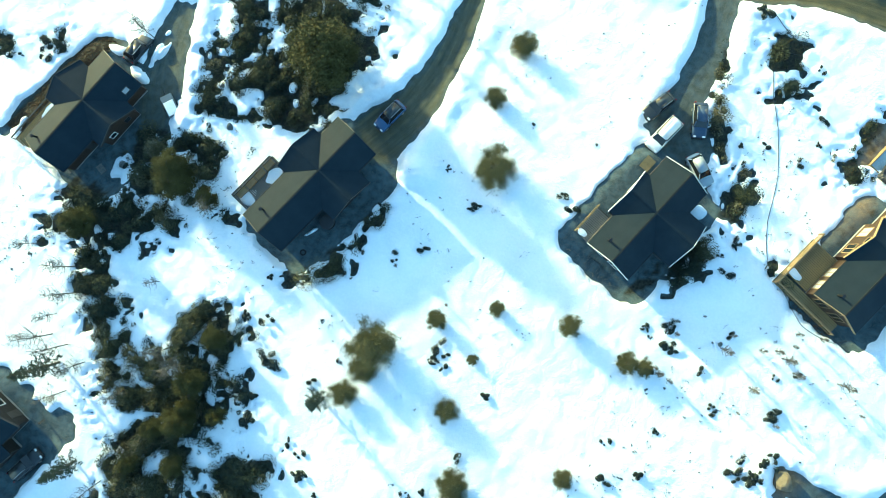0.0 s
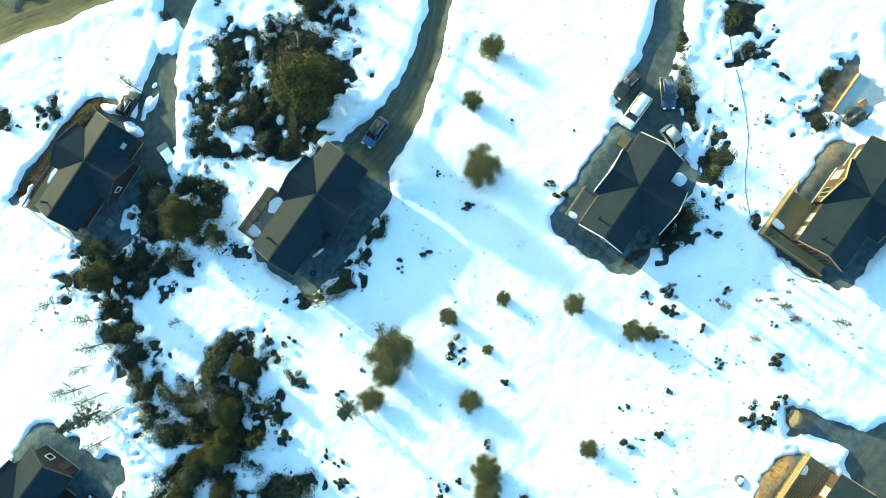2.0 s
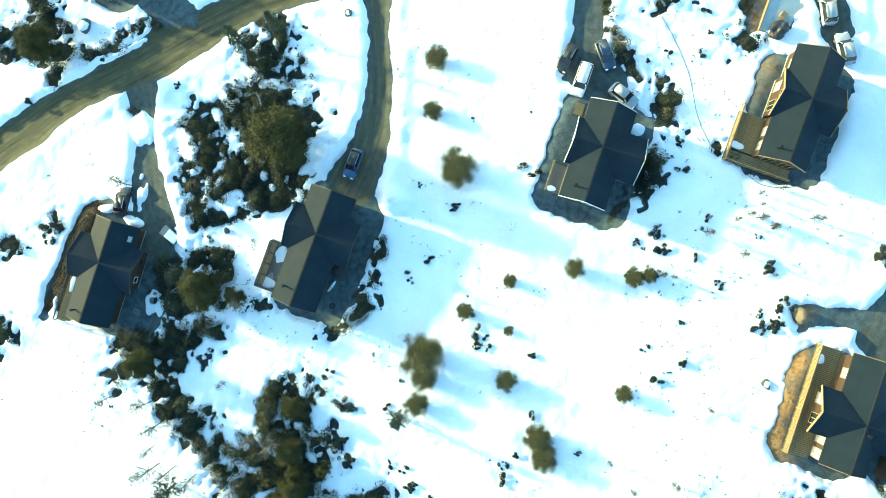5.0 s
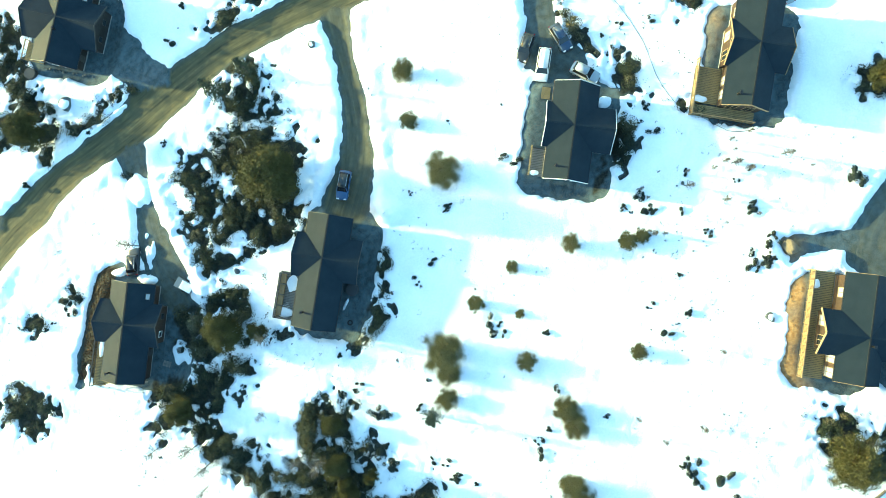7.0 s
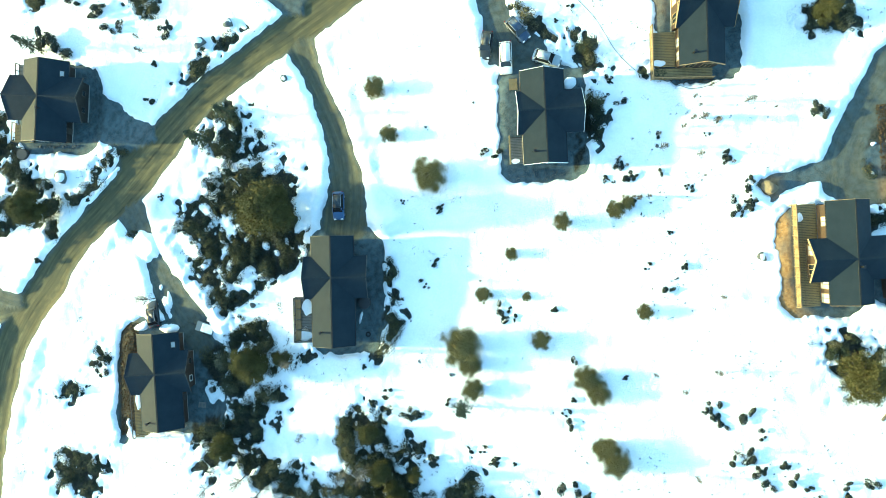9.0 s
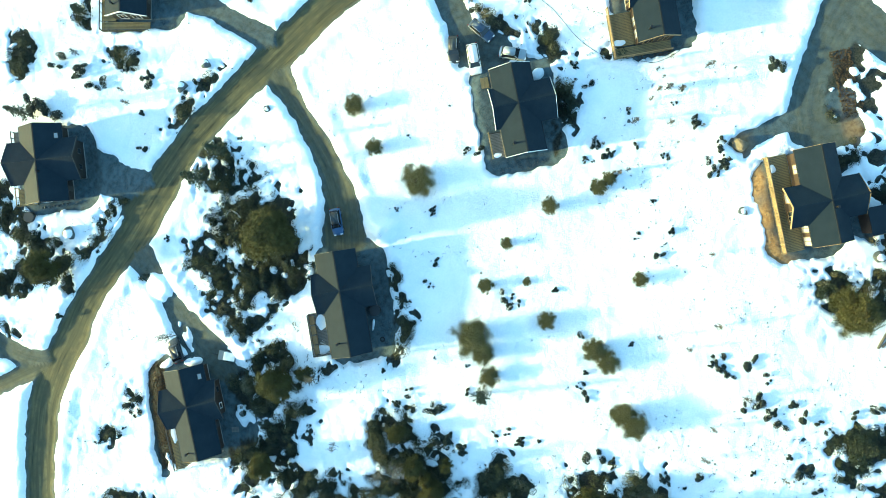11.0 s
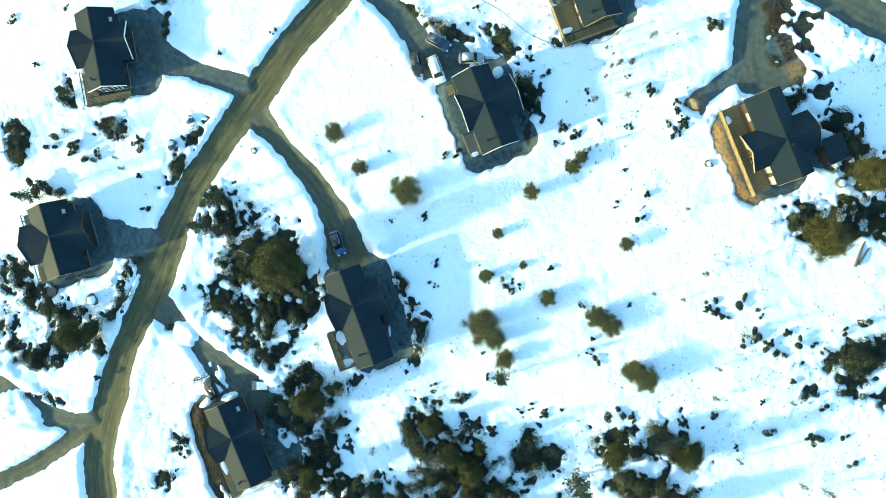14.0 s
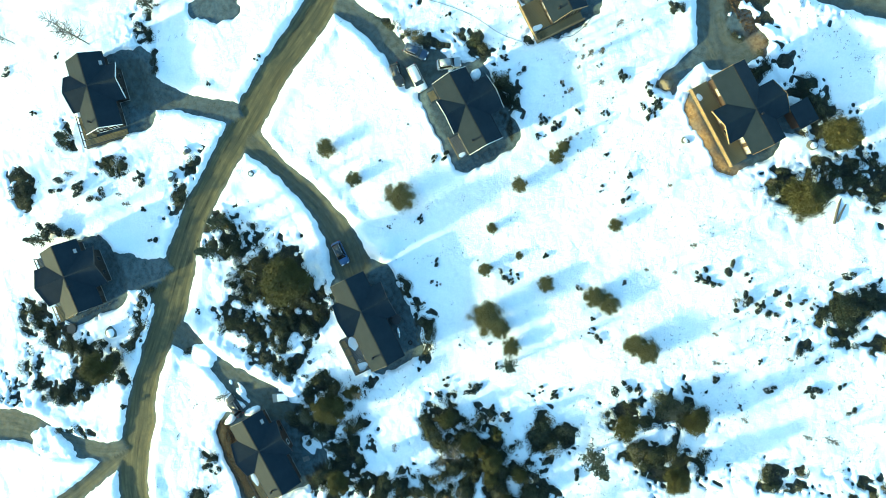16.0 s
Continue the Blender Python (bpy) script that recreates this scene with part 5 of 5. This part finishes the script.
# ---- plants ----
def thicket(name, rows, seed, label):
    """Low heather and juniper scrub over ragged ground: leaf sprays on domes, one object of uncountable plants."""
    rng = np.random.RandomState(seed)
    parts, tones = [], []
    for cx, cy, rx, ry, turn in rows:
        n = int(math.pi * rx * ry * 1.25) + 5
        a, r = rng.uniform(0, math.tau, n), np.sqrt(rng.uniform(0, 1, n)) * 1.3
        k, s = math.cos(radians(turn)), math.sin(radians(turn))
        u, v = rx * r * np.cos(a), ry * r * np.sin(a)
        x, y = cx + u * k - v * s, cy + u * s + v * k
        road, plot, heath = cover(x, y)[:3]
        keep = (heath > rng.uniform(-1.1, 0.4, n)) & (np.maximum(road, plot) < 0.3)
        x, y, heath = x[keep], y[keep], heath[keep]
        z = land(x, y) + np.maximum(snow_depth(x, y), 0)
        size = rng.uniform(0.25, 1.0, len(x)) ** 1.6 * (1.25 + 0.45 * value_noise(x, y, 5.0, 14)) * np.clip(0.75 + 0.4 * heath, 0.3, 1.15) + 0.13
        each = (26 + 190 * size ** 2).astype(int)
        who = np.repeat(np.arange(len(x)), each)
        way = rng.normal(size=(len(who), 3))
        way /= np.linalg.norm(way, axis=1, keepdims=True)
        way[:, 2] = np.abs(way[:, 2])
        reach = size[who, None] * (1 - 0.45 * rng.uniform(0, 1, (len(who), 1)) ** 2.0)
        tall = rng.uniform(0.8, 2.1, len(x))[who]
        centre = np.stack([x, y, z], 1)[who] + way * reach * np.stack([np.ones(len(who)), np.ones(len(who)), tall], 1)
        parts.append(leaves(rng, centre, 0.11, 0.3, 0.45, way * (1, 1, 0.8)))
        tone = 0.36 + 0.30 * value_noise(x, y, 4.5, 16) + rng.normal(size=len(x)) * 0.26
        tones.append(tone[who] + 0.08 * rng.normal(size=len(who)))
        # dry stalks that stand out of the plants
        dry = np.repeat(np.arange(len(x)), rng.poisson(0.8, len(x)))
        stalk = np.stack([x, y, z], 1)[dry] + rng.normal(size=(len(dry), 3)) * size[dry, None] * (0.55, 0.55, 0.25) + np.stack([0 * dry, 0 * dry, size[dry] * 1.05], 1)
        parts.append(leaves(rng, stalk, 0.34, 0.2, 0.07))
        tones.append(np.full(len(dry), 0.7))
        # a mat of low heather between the plants
        n = int(math.pi * rx * ry * 5.0) + 12
        a, r = rng.uniform(0, math.tau, n), np.sqrt(rng.uniform(0, 1, n)) * 1.65
        u, v = rx * r * np.cos(a), ry * r * np.sin(a)
        x, y = cx + u * k - v * s, cy + u * s + v * k
        road, plot, heath = cover(x, y)[:3]
        keep = (heath > rng.uniform(-0.45, 0.0, n)) & (np.maximum(road, plot) < 0.5)
        x, y = x[keep], y[keep]
        z = land(x, y) + np.maximum(snow_depth(x, y), 0)
        who = np.repeat(np.arange(len(x)), 11)
        centre = np.stack([x, y, z + 0.1], 1)[who] + rng.normal(size=(len(who), 3)) * (0.22, 0.22, 0.10)
        parts.append(leaves(rng, centre, 0.125, 0.3, 0.45))
        tones.append((0.22 + 0.30 * value_noise(x, y, 2.2, 18) + rng.normal(size=len(x)) * 0.15)[who])
    ob = quads(name, np.concatenate(parts), HEATHER, None, np.clip(np.concatenate(tones), 0, 0.8))
    tagged(ob, label, "scrub", kind="stuff")


for i, (key, rows) in enumerate(THICKETS.items()):
    thicket("scrub", rows, 20 + i, "dark heather and juniper scrub on thawed ground")
thicket("scrub", DARK_BANKS, 31, "dark low scrub along banks of bare soil")


def bush_model(seed, leaf, spread):
    """A low juniper bush of unit radius: stems and a few uneven tufts of leaf sprays with gaps between them."""
    rng = np.random.RandomState(seed)
    n = rng.randint(4, 8)
    a, r = rng.uniform(0, math.tau, n), rng.uniform(0.15, 0.85, n)
    lobes = np.stack([r * np.cos(a), r * np.sin(a) * rng.uniform(0.5, 1.0), rng.uniform(0.3, 0.6, n)], 1)
    pts, outs = [], []
    for c in lobes:
        k = rng.uniform(0.22, 0.5)
        way = rng.normal(size=(150, 3))
        way /= np.linalg.norm(way, axis=1, keepdims=True)
        way[:, 2] = np.abs(way[:, 2]) * 0.9 - 0.3
        outs.append(way + (0, 0, 0.3))
        pts.append(c + way * rng.uniform(0.5, 1.0, (150, 1)) * (k, k * rng.uniform(0.6, 1.1), k * spread * 1.3))
    ob = quads("bush", leaves(rng, np.concatenate(pts), 0.085, 0.35, 0.5, np.concatenate(outs)), leaf)
    bm = bmesh.new()
    for c in lobes:
        tube(bm, [(0.1 * c[0], 0.1 * c[1], -0.5), tuple(c * (0.6, 0.6, 0.5)), tuple(c)], [0.05, 0.035, 0.012], 5)
    part("stem", bm, BARK, ob)
    return ob


def pine_model(seed, leaf, tall=3.7, low=0.42, boughs=60, count=128, needle=0.05, flat=0.4, slim=0.28):
    """A round-headed mountain pine of unit crown radius and height tall: trunk, limbs and a gappy crown of needle sprays."""
    rng = np.random.RandomState(seed)
    tree = new("pine_tree")
    bm = bmesh.new()
    bend = rng.uniform(-0.15, 0.15, 2)
    tube(bm, [(0, 0, -0.4), (bend[0], bend[1], tall * 0.45), (0, 0, tall * 0.95)], [0.085, 0.065, 0.015], 8)
    part("trunk", bm, BARK, tree)
    bm = bmesh.new()
    pts = []
    for i in range(boughs):
        a, f = i * 2.4 + rng.uniform(-0.5, 0.5), (i + rng.uniform(0, 1)) / boughs
        h = tall * (low + (0.97 - low) * f)
        r = math.sin(math.pi * (0.18 + 0.74 * f)) ** 0.7 * rng.uniform(0.28, 1.12) * (0.90 + 0.16 * math.sin(a * 2 + seed) * math.sin(a * 3 + 2 * seed))
        tip = np.array([math.cos(a) * r, math.sin(a) * r, h + rng.uniform(-0.1, 0.2)])
        tube(bm, [(0, 0, h - 0.3), tuple(tip * (0.55, 0.55, 1) - (0, 0, 0.05)), tuple(tip)], [0.028, 0.018, 0.006], 4)
        pts.append(tip + rng.normal(size=(count, 3)) * (0.13, 0.13, 0.09))
    part("branchwork", bm, BARK, tree)
    quads("crown", leaves(rng, np.concatenate(pts), needle, flat, slim), leaf, tree)
    return tree


def spruce_model(seed, tall=8.0):
    """A slim spruce: whorls of drooping boughs on a straight trunk."""
    rng = np.random.RandomState(seed)
    tree = new("spruce_tree")
    bm = bmesh.new()
    tube(bm, [(0, 0, -0.4), (0.05, 0, tall * 0.5), (0, 0, tall)], [0.12, 0.08, 0.015], 8)
    part("trunk", bm, BARK, tree)
    pts = []
    bm = bmesh.new()
    for i in range(54):
        f = (i + 0.5) / 54
        a, r = i * 2.4 + rng.uniform(-0.3, 0.3), (1 - f) ** 0.8 * 1.25 * rng.uniform(0.6, 1.1) + 0.1
        base, tip = np.array([0, 0, tall * (0.12 + 0.86 * f)]), np.array([math.cos(a) * r, math.sin(a) * r, tall * (0.12 + 0.86 * f) - 0.25 * r])
        tube(bm, [tuple(base), tuple(tip)], [0.02, 0.005], 4)
        t = rng.uniform(0.25, 1.05, (30, 1))
        pts.append(base + (tip - base) * t + rng.normal(size=(30, 3)) * (0.10, 0.10, 0.06))
    part("branchwork", bm, BARK, tree)
    quads("crown", leaves(rng, np.concatenate(pts), 0.11, 0.4, 0.4), SPRUCE_LEAF, tree)
    return tree


def bare_model(name, seed, tall=8.0, limbs=48, thick=1.0):
    """A leafless mountain birch: trunk, limbs and twigs."""
    rng = np.random.RandomState(seed)
    tree = new(name)
    bm = bmesh.new()
    lean = rng.uniform(-0.05, 0.05, 2) * tall
    axis_at = lambda f: np.array([lean[0] * f * f, lean[1] * f * f, tall * f])
    tube(bm, [(0, 0, -0.4)] + [tuple(axis_at(f)) for f in (0.3, 0.6, 0.85, 1.0)], [k * thick * tall for k in (0.0075, 0.0062, 0.0045, 0.0025, 0.001)], 7)
    part("trunk", bm, PALE_BARK, tree)
    bm = bmesh.new()
    for i in range(limbs):
        f = rng.uniform(0.3, 0.97)
        a, r = rng.uniform(0, math.tau), tall * 0.2 * (1.15 - f) * rng.uniform(0.6, 1.3) + 0.05 * tall
        p = axis_at(f)
        q = p + np.array([math.cos(a) * r, math.sin(a) * r, r * rng.uniform(0.5, 1.0)])
        tube(bm, [tuple(p), tuple((p + q) / 2 - (0, 0, 0.1 * r)), tuple(q)], [0.0028 * thick * tall, 0.002 * thick * tall, 0.001 * thick * tall], 4)
        for _ in range(3):
            t = rng.uniform(0.4, 0.9)
            s = p + (q - p) * t
            tube(bm, [tuple(s), tuple(s + rng.normal(size=3) * 0.35 * r + (0, 0, 0.15 * r))], [0.0018 * thick * tall, 0.0006 * thick * tall], 3)
    part("branchwork", bm, PALE_BARK, tree)
    return tree


def set_out(models, spots, scale_of, label, category, group, sink=0.05):
    """Copies of the models at spots (x, y, size); the models themselves take the first places."""
    rng = random.Random(len(spots) * 7 + len(models))
    for i, (x, y, size) in enumerate(spots):
        s = scale_of(size, rng)
        s = s if isinstance(s, tuple) else (s, s, s)
        turn = rng.uniform(0, 360)
        m = pose(x, y, surface(x, y) - sink, 0, 0, turn)
        if i < len(models):
            ob = models[i]
            ob.matrix_basis = m @ Matrix.Diagonal((*s, 1))
        else:
            ob = copy_thing(models[i % len(models)], m)
            ob.scale = s
        tagged(ob, label, category, group)


BUSHES = BUSHES_A + BUSHES_B + BUSHES_C + BUSHES_D + BUSHES_E
set_out([bush_model(40 + i, DARK_LEAF, 0.7) for i in range(8)], BUSHES, lambda r, g: (r * g.uniform(1.35, 1.7), r * g.uniform(1.2, 1.55), r * g.uniform(0.8, 1.15)),
        "small dark juniper bush standing in snow", "bush", "bushes in the snow", 0.15)
set_out([pine_model(60 + i, OLIVE_LEAF, 1.1, 0.16, 64, 170, 0.042, 0.85, 0.32) for i in range(4)], PINES, lambda r, g: (r, r * g.uniform(0.9, 1.05), r * g.uniform(0.9, 1.1)),
        "young olive-green pine with a round crown in snow", "tree", "young pines")
set_out([pine_model(70 + i, BROAD_LEAF, 2.3, 0.25, 90, 230, 0.042, 0.4, 0.4) for i in range(3)], TALL_PINES, lambda r, g: (r, r * g.uniform(0.9, 1.05), min(max(r, 1.6), 4.2) * g.uniform(0.85, 1.05)),
        "broad olive-green pine standing among dark scrub", "tree", "broad pines")
set_out([spruce_model(80 + i) for i in range(2)], SPRUCES, lambda h, g: (max(1.35, h / 6.0), max(1.35, h / 6.0), max(h, 3.0) / 8.0),
        "slim dark green spruce on the snowy slope", "tree", "spruces")
set_out([bare_model("birch_tree", 90 + i, thick=1.5) for i in range(3)], BARE_TREES, lambda h, g: max(h, 3.0) / 8.0,
        "leafless mountain birch with thin pale limbs", "tree", "bare birches")
set_out([bare_model("bare_bush", 95 + i, 2.0, 44, 3.2) for i in range(2)], TWIGS, lambda r, g: max(r, 0.6) * g.uniform(0.9, 1.2),
        "leafless twiggy bush poking out of the snow", "bush", "twiggy bushes", 0.3)


def tufts(seed, count, label):
    """Tips of heather and grass that show through the snow, in loose drifts: one object of uncountable plants."""
    rng = np.random.RandomState(seed)
    x, y = rng.uniform(-84, 72, count * 14), rng.uniform(-84, 100, count * 14)
    wish = value_noise(x, y, 9.0, 21) + 0.6 * value_noise(x, y, 3.0, 22) + 0.35 * np.clip(-y / 40, -1, 1)
    road, plot, heath, across, along, packed = cover(x, y)
    bare = np.maximum.reduce([road, plot, heath])
    keep = np.flatnonzero((wish > rng.uniform(0.0, 1.15, len(x))) & (bare < -0.5))[:count]
    x, y = x[keep], y[keep]
    z = land(x, y) + snow_depth(x, y)
    size = 0.06 + 0.34 * rng.uniform(0, 1, len(x)) ** 2.4
    m = 11
    way = rng.normal(size=(len(x), m, 3)) * (1, 0.8, 0.5)
    way[:, :, 2] = np.abs(way[:, :, 2])
    centre = np.stack([x, y, z], 1)[:, None] + way * size[:, None, None]
    ob = quads("heather_tips", leaves(rng, centre.reshape(-1, 3), 0.075, 0.3), DARK_LEAF)
    tagged(ob, label, "heather", kind="stuff")


tufts(300, 2500, "dark heather tips poking through the snow")


# ---- stones and small things ----
def stone(x, y, size, seed, mat=STONE, squash=0.6, label="weathered grey granite boulder in the snow", capped=False):
    rng = np.random.RandomState(seed)
    bm = bmesh.new()
    bmesh.ops.create_icosphere(bm, subdivisions=3, radius=1.0)
    cuts = rng.normal(size=(9, 3))
    cuts /= np.linalg.norm(cuts, axis=1, keepdims=True)
    reach = rng.uniform(0.5, 0.82, 9)
    for v in bm.verts:
        p = np.array(v.co)
        for c, r in zip(cuts, reach):
            over = p @ c - r
            if over > 0:
                p = p - c * over * 0.9
        v.co = Vector(p * (1 + 0.04 * noise.noise(Vector(p * 3)))) * size
        v.co.z *= squash
    ob = part("boulder", bm, mat)
    ob.matrix_basis = pose(x, y, surface(x, y) + size * squash * 0.25, 0, 0, seed * 40)
    tagged(ob, label, "boulder", "boulders")
    if capped:
        bm = bmesh.new()
        bmesh.ops.create_uvsphere(bm, u_segments=18, v_segments=8, radius=1.0)
        for v in bm.verts:
            k = 0.62 + 0.16 * noise.noise(Vector((v.co.x * 1.9 + seed, v.co.y * 1.9, 0)))
            v.co = Vector((v.co.x * size * k, v.co.y * size * k, v.co.z * size * 0.14))
        for f in bm.faces:
            f.smooth = True
        part("snow_cap", bm, SNOW, ob, "thin cap of old snow").matrix_basis = pose(0.06 * size, -0.05 * size, size * squash * min(reach) * 1.12)


for i, (x, y, r) in enumerate(ROCKS):
    stone(x, y, r * 1.1, 200 + i, capped=r > 0.55)
for i in range(15):
    f = i / 14
    stone(-36.9 + 5.5 * f, 63.2 - 5.3 * f + 0.15 * math.sin(i * 2.1), 0.24 + 0.06 * math.sin(i * 1.7), 240 + i, STONE, 0.7, "rounded stone of a low kerb beside the drive")
stone(39.9, -27.4, 1.35, 230, EARTH_STONE, 0.7, "large earth-stained boulder beside a gravel track")


def rubble(name, key, u0, u1, v0, v1, count, seed, mat, label):
    """Broken stones and clods strewn over a bank, too many to count."""
    rng = np.random.RandomState(seed)
    c = CABINS[key]
    bm = bmesh.new()
    for _ in range(count):
        x, y = from_cabin(c, rng.uniform(u0, u1), rng.uniform(v0, v1))
        r = rng.uniform(0.04, 0.15)
        ax = rng.normal(size=(3, 3))
        ax /= np.linalg.norm(ax, axis=1, keepdims=True)
        o = Vector((x, y, float(land(np.array([x]), np.array([y]))[0]) + r * 0.4))
        v = [bm.verts.new(o + Vector(ax[k] * s * r * rng.uniform(0.7, 1.3))) for k in range(3) for s in (1, -1)]
        for i, j, k in ((0, 2, 4), (2, 1, 4), (1, 3, 4), (3, 0, 4), (2, 0, 5), (1, 2, 5), (3, 1, 5), (0, 3, 5)):
            bm.faces.new((v[i], v[j], v[k]))
    bmesh.ops.recalc_face_normals(bm, faces=bm.faces[:])
    tagged(part(name, bm, mat), label, "rubble", kind="stuff")


rubble("rubble", "a", -10.5, 7.8, 4.6, 8.8, 4200, 401, LITTER, "rust-brown broken stones on the bank before the cabin")
rubble("rubble", "g", -8.6, 8.0, 6.2, 8.0, 170, 402, EARTH_STONE, "tan clods and stones on raw earth bank")
rubble("rubble", "g", 11.5, 22.0, -10.2, -7.2, 1500, 405, LITTER, "brown clods and roots on a dug bank")
rubble("rubble", "c", -10.0, -8.0, -3.0, 6.0, 150, 403, STONE, "grey stones at the edge of a gravel plot")
rubble("rubble", "d", -11.2, -10.0, -3.0, 7.5, 240, 404, LITTER, "dark stones and dry stalks below the deck")


def hose():
    """The black cable that lies on the snow."""
    cu = bpy.data.curves.new("cable", "CURVE")
    cu.dimensions, cu.bevel_depth, cu.bevel_resolution = "3D", 0.032, 2
    line = smooth_line([(x, y, 0) for x, y in HOSE], 0.7)
    sp = cu.splines.new("POLY")
    sp.points.add(len(line) - 1)
    for p, (x, y, _) in zip(sp.points, line):
        p.co = (x, y, surface(x, y) + 0.03, 1)
    cu.materials.append(PLASTIC)
    tagged(new("cable", cu), "thin black cable lying across the snow", "cable")


hose()
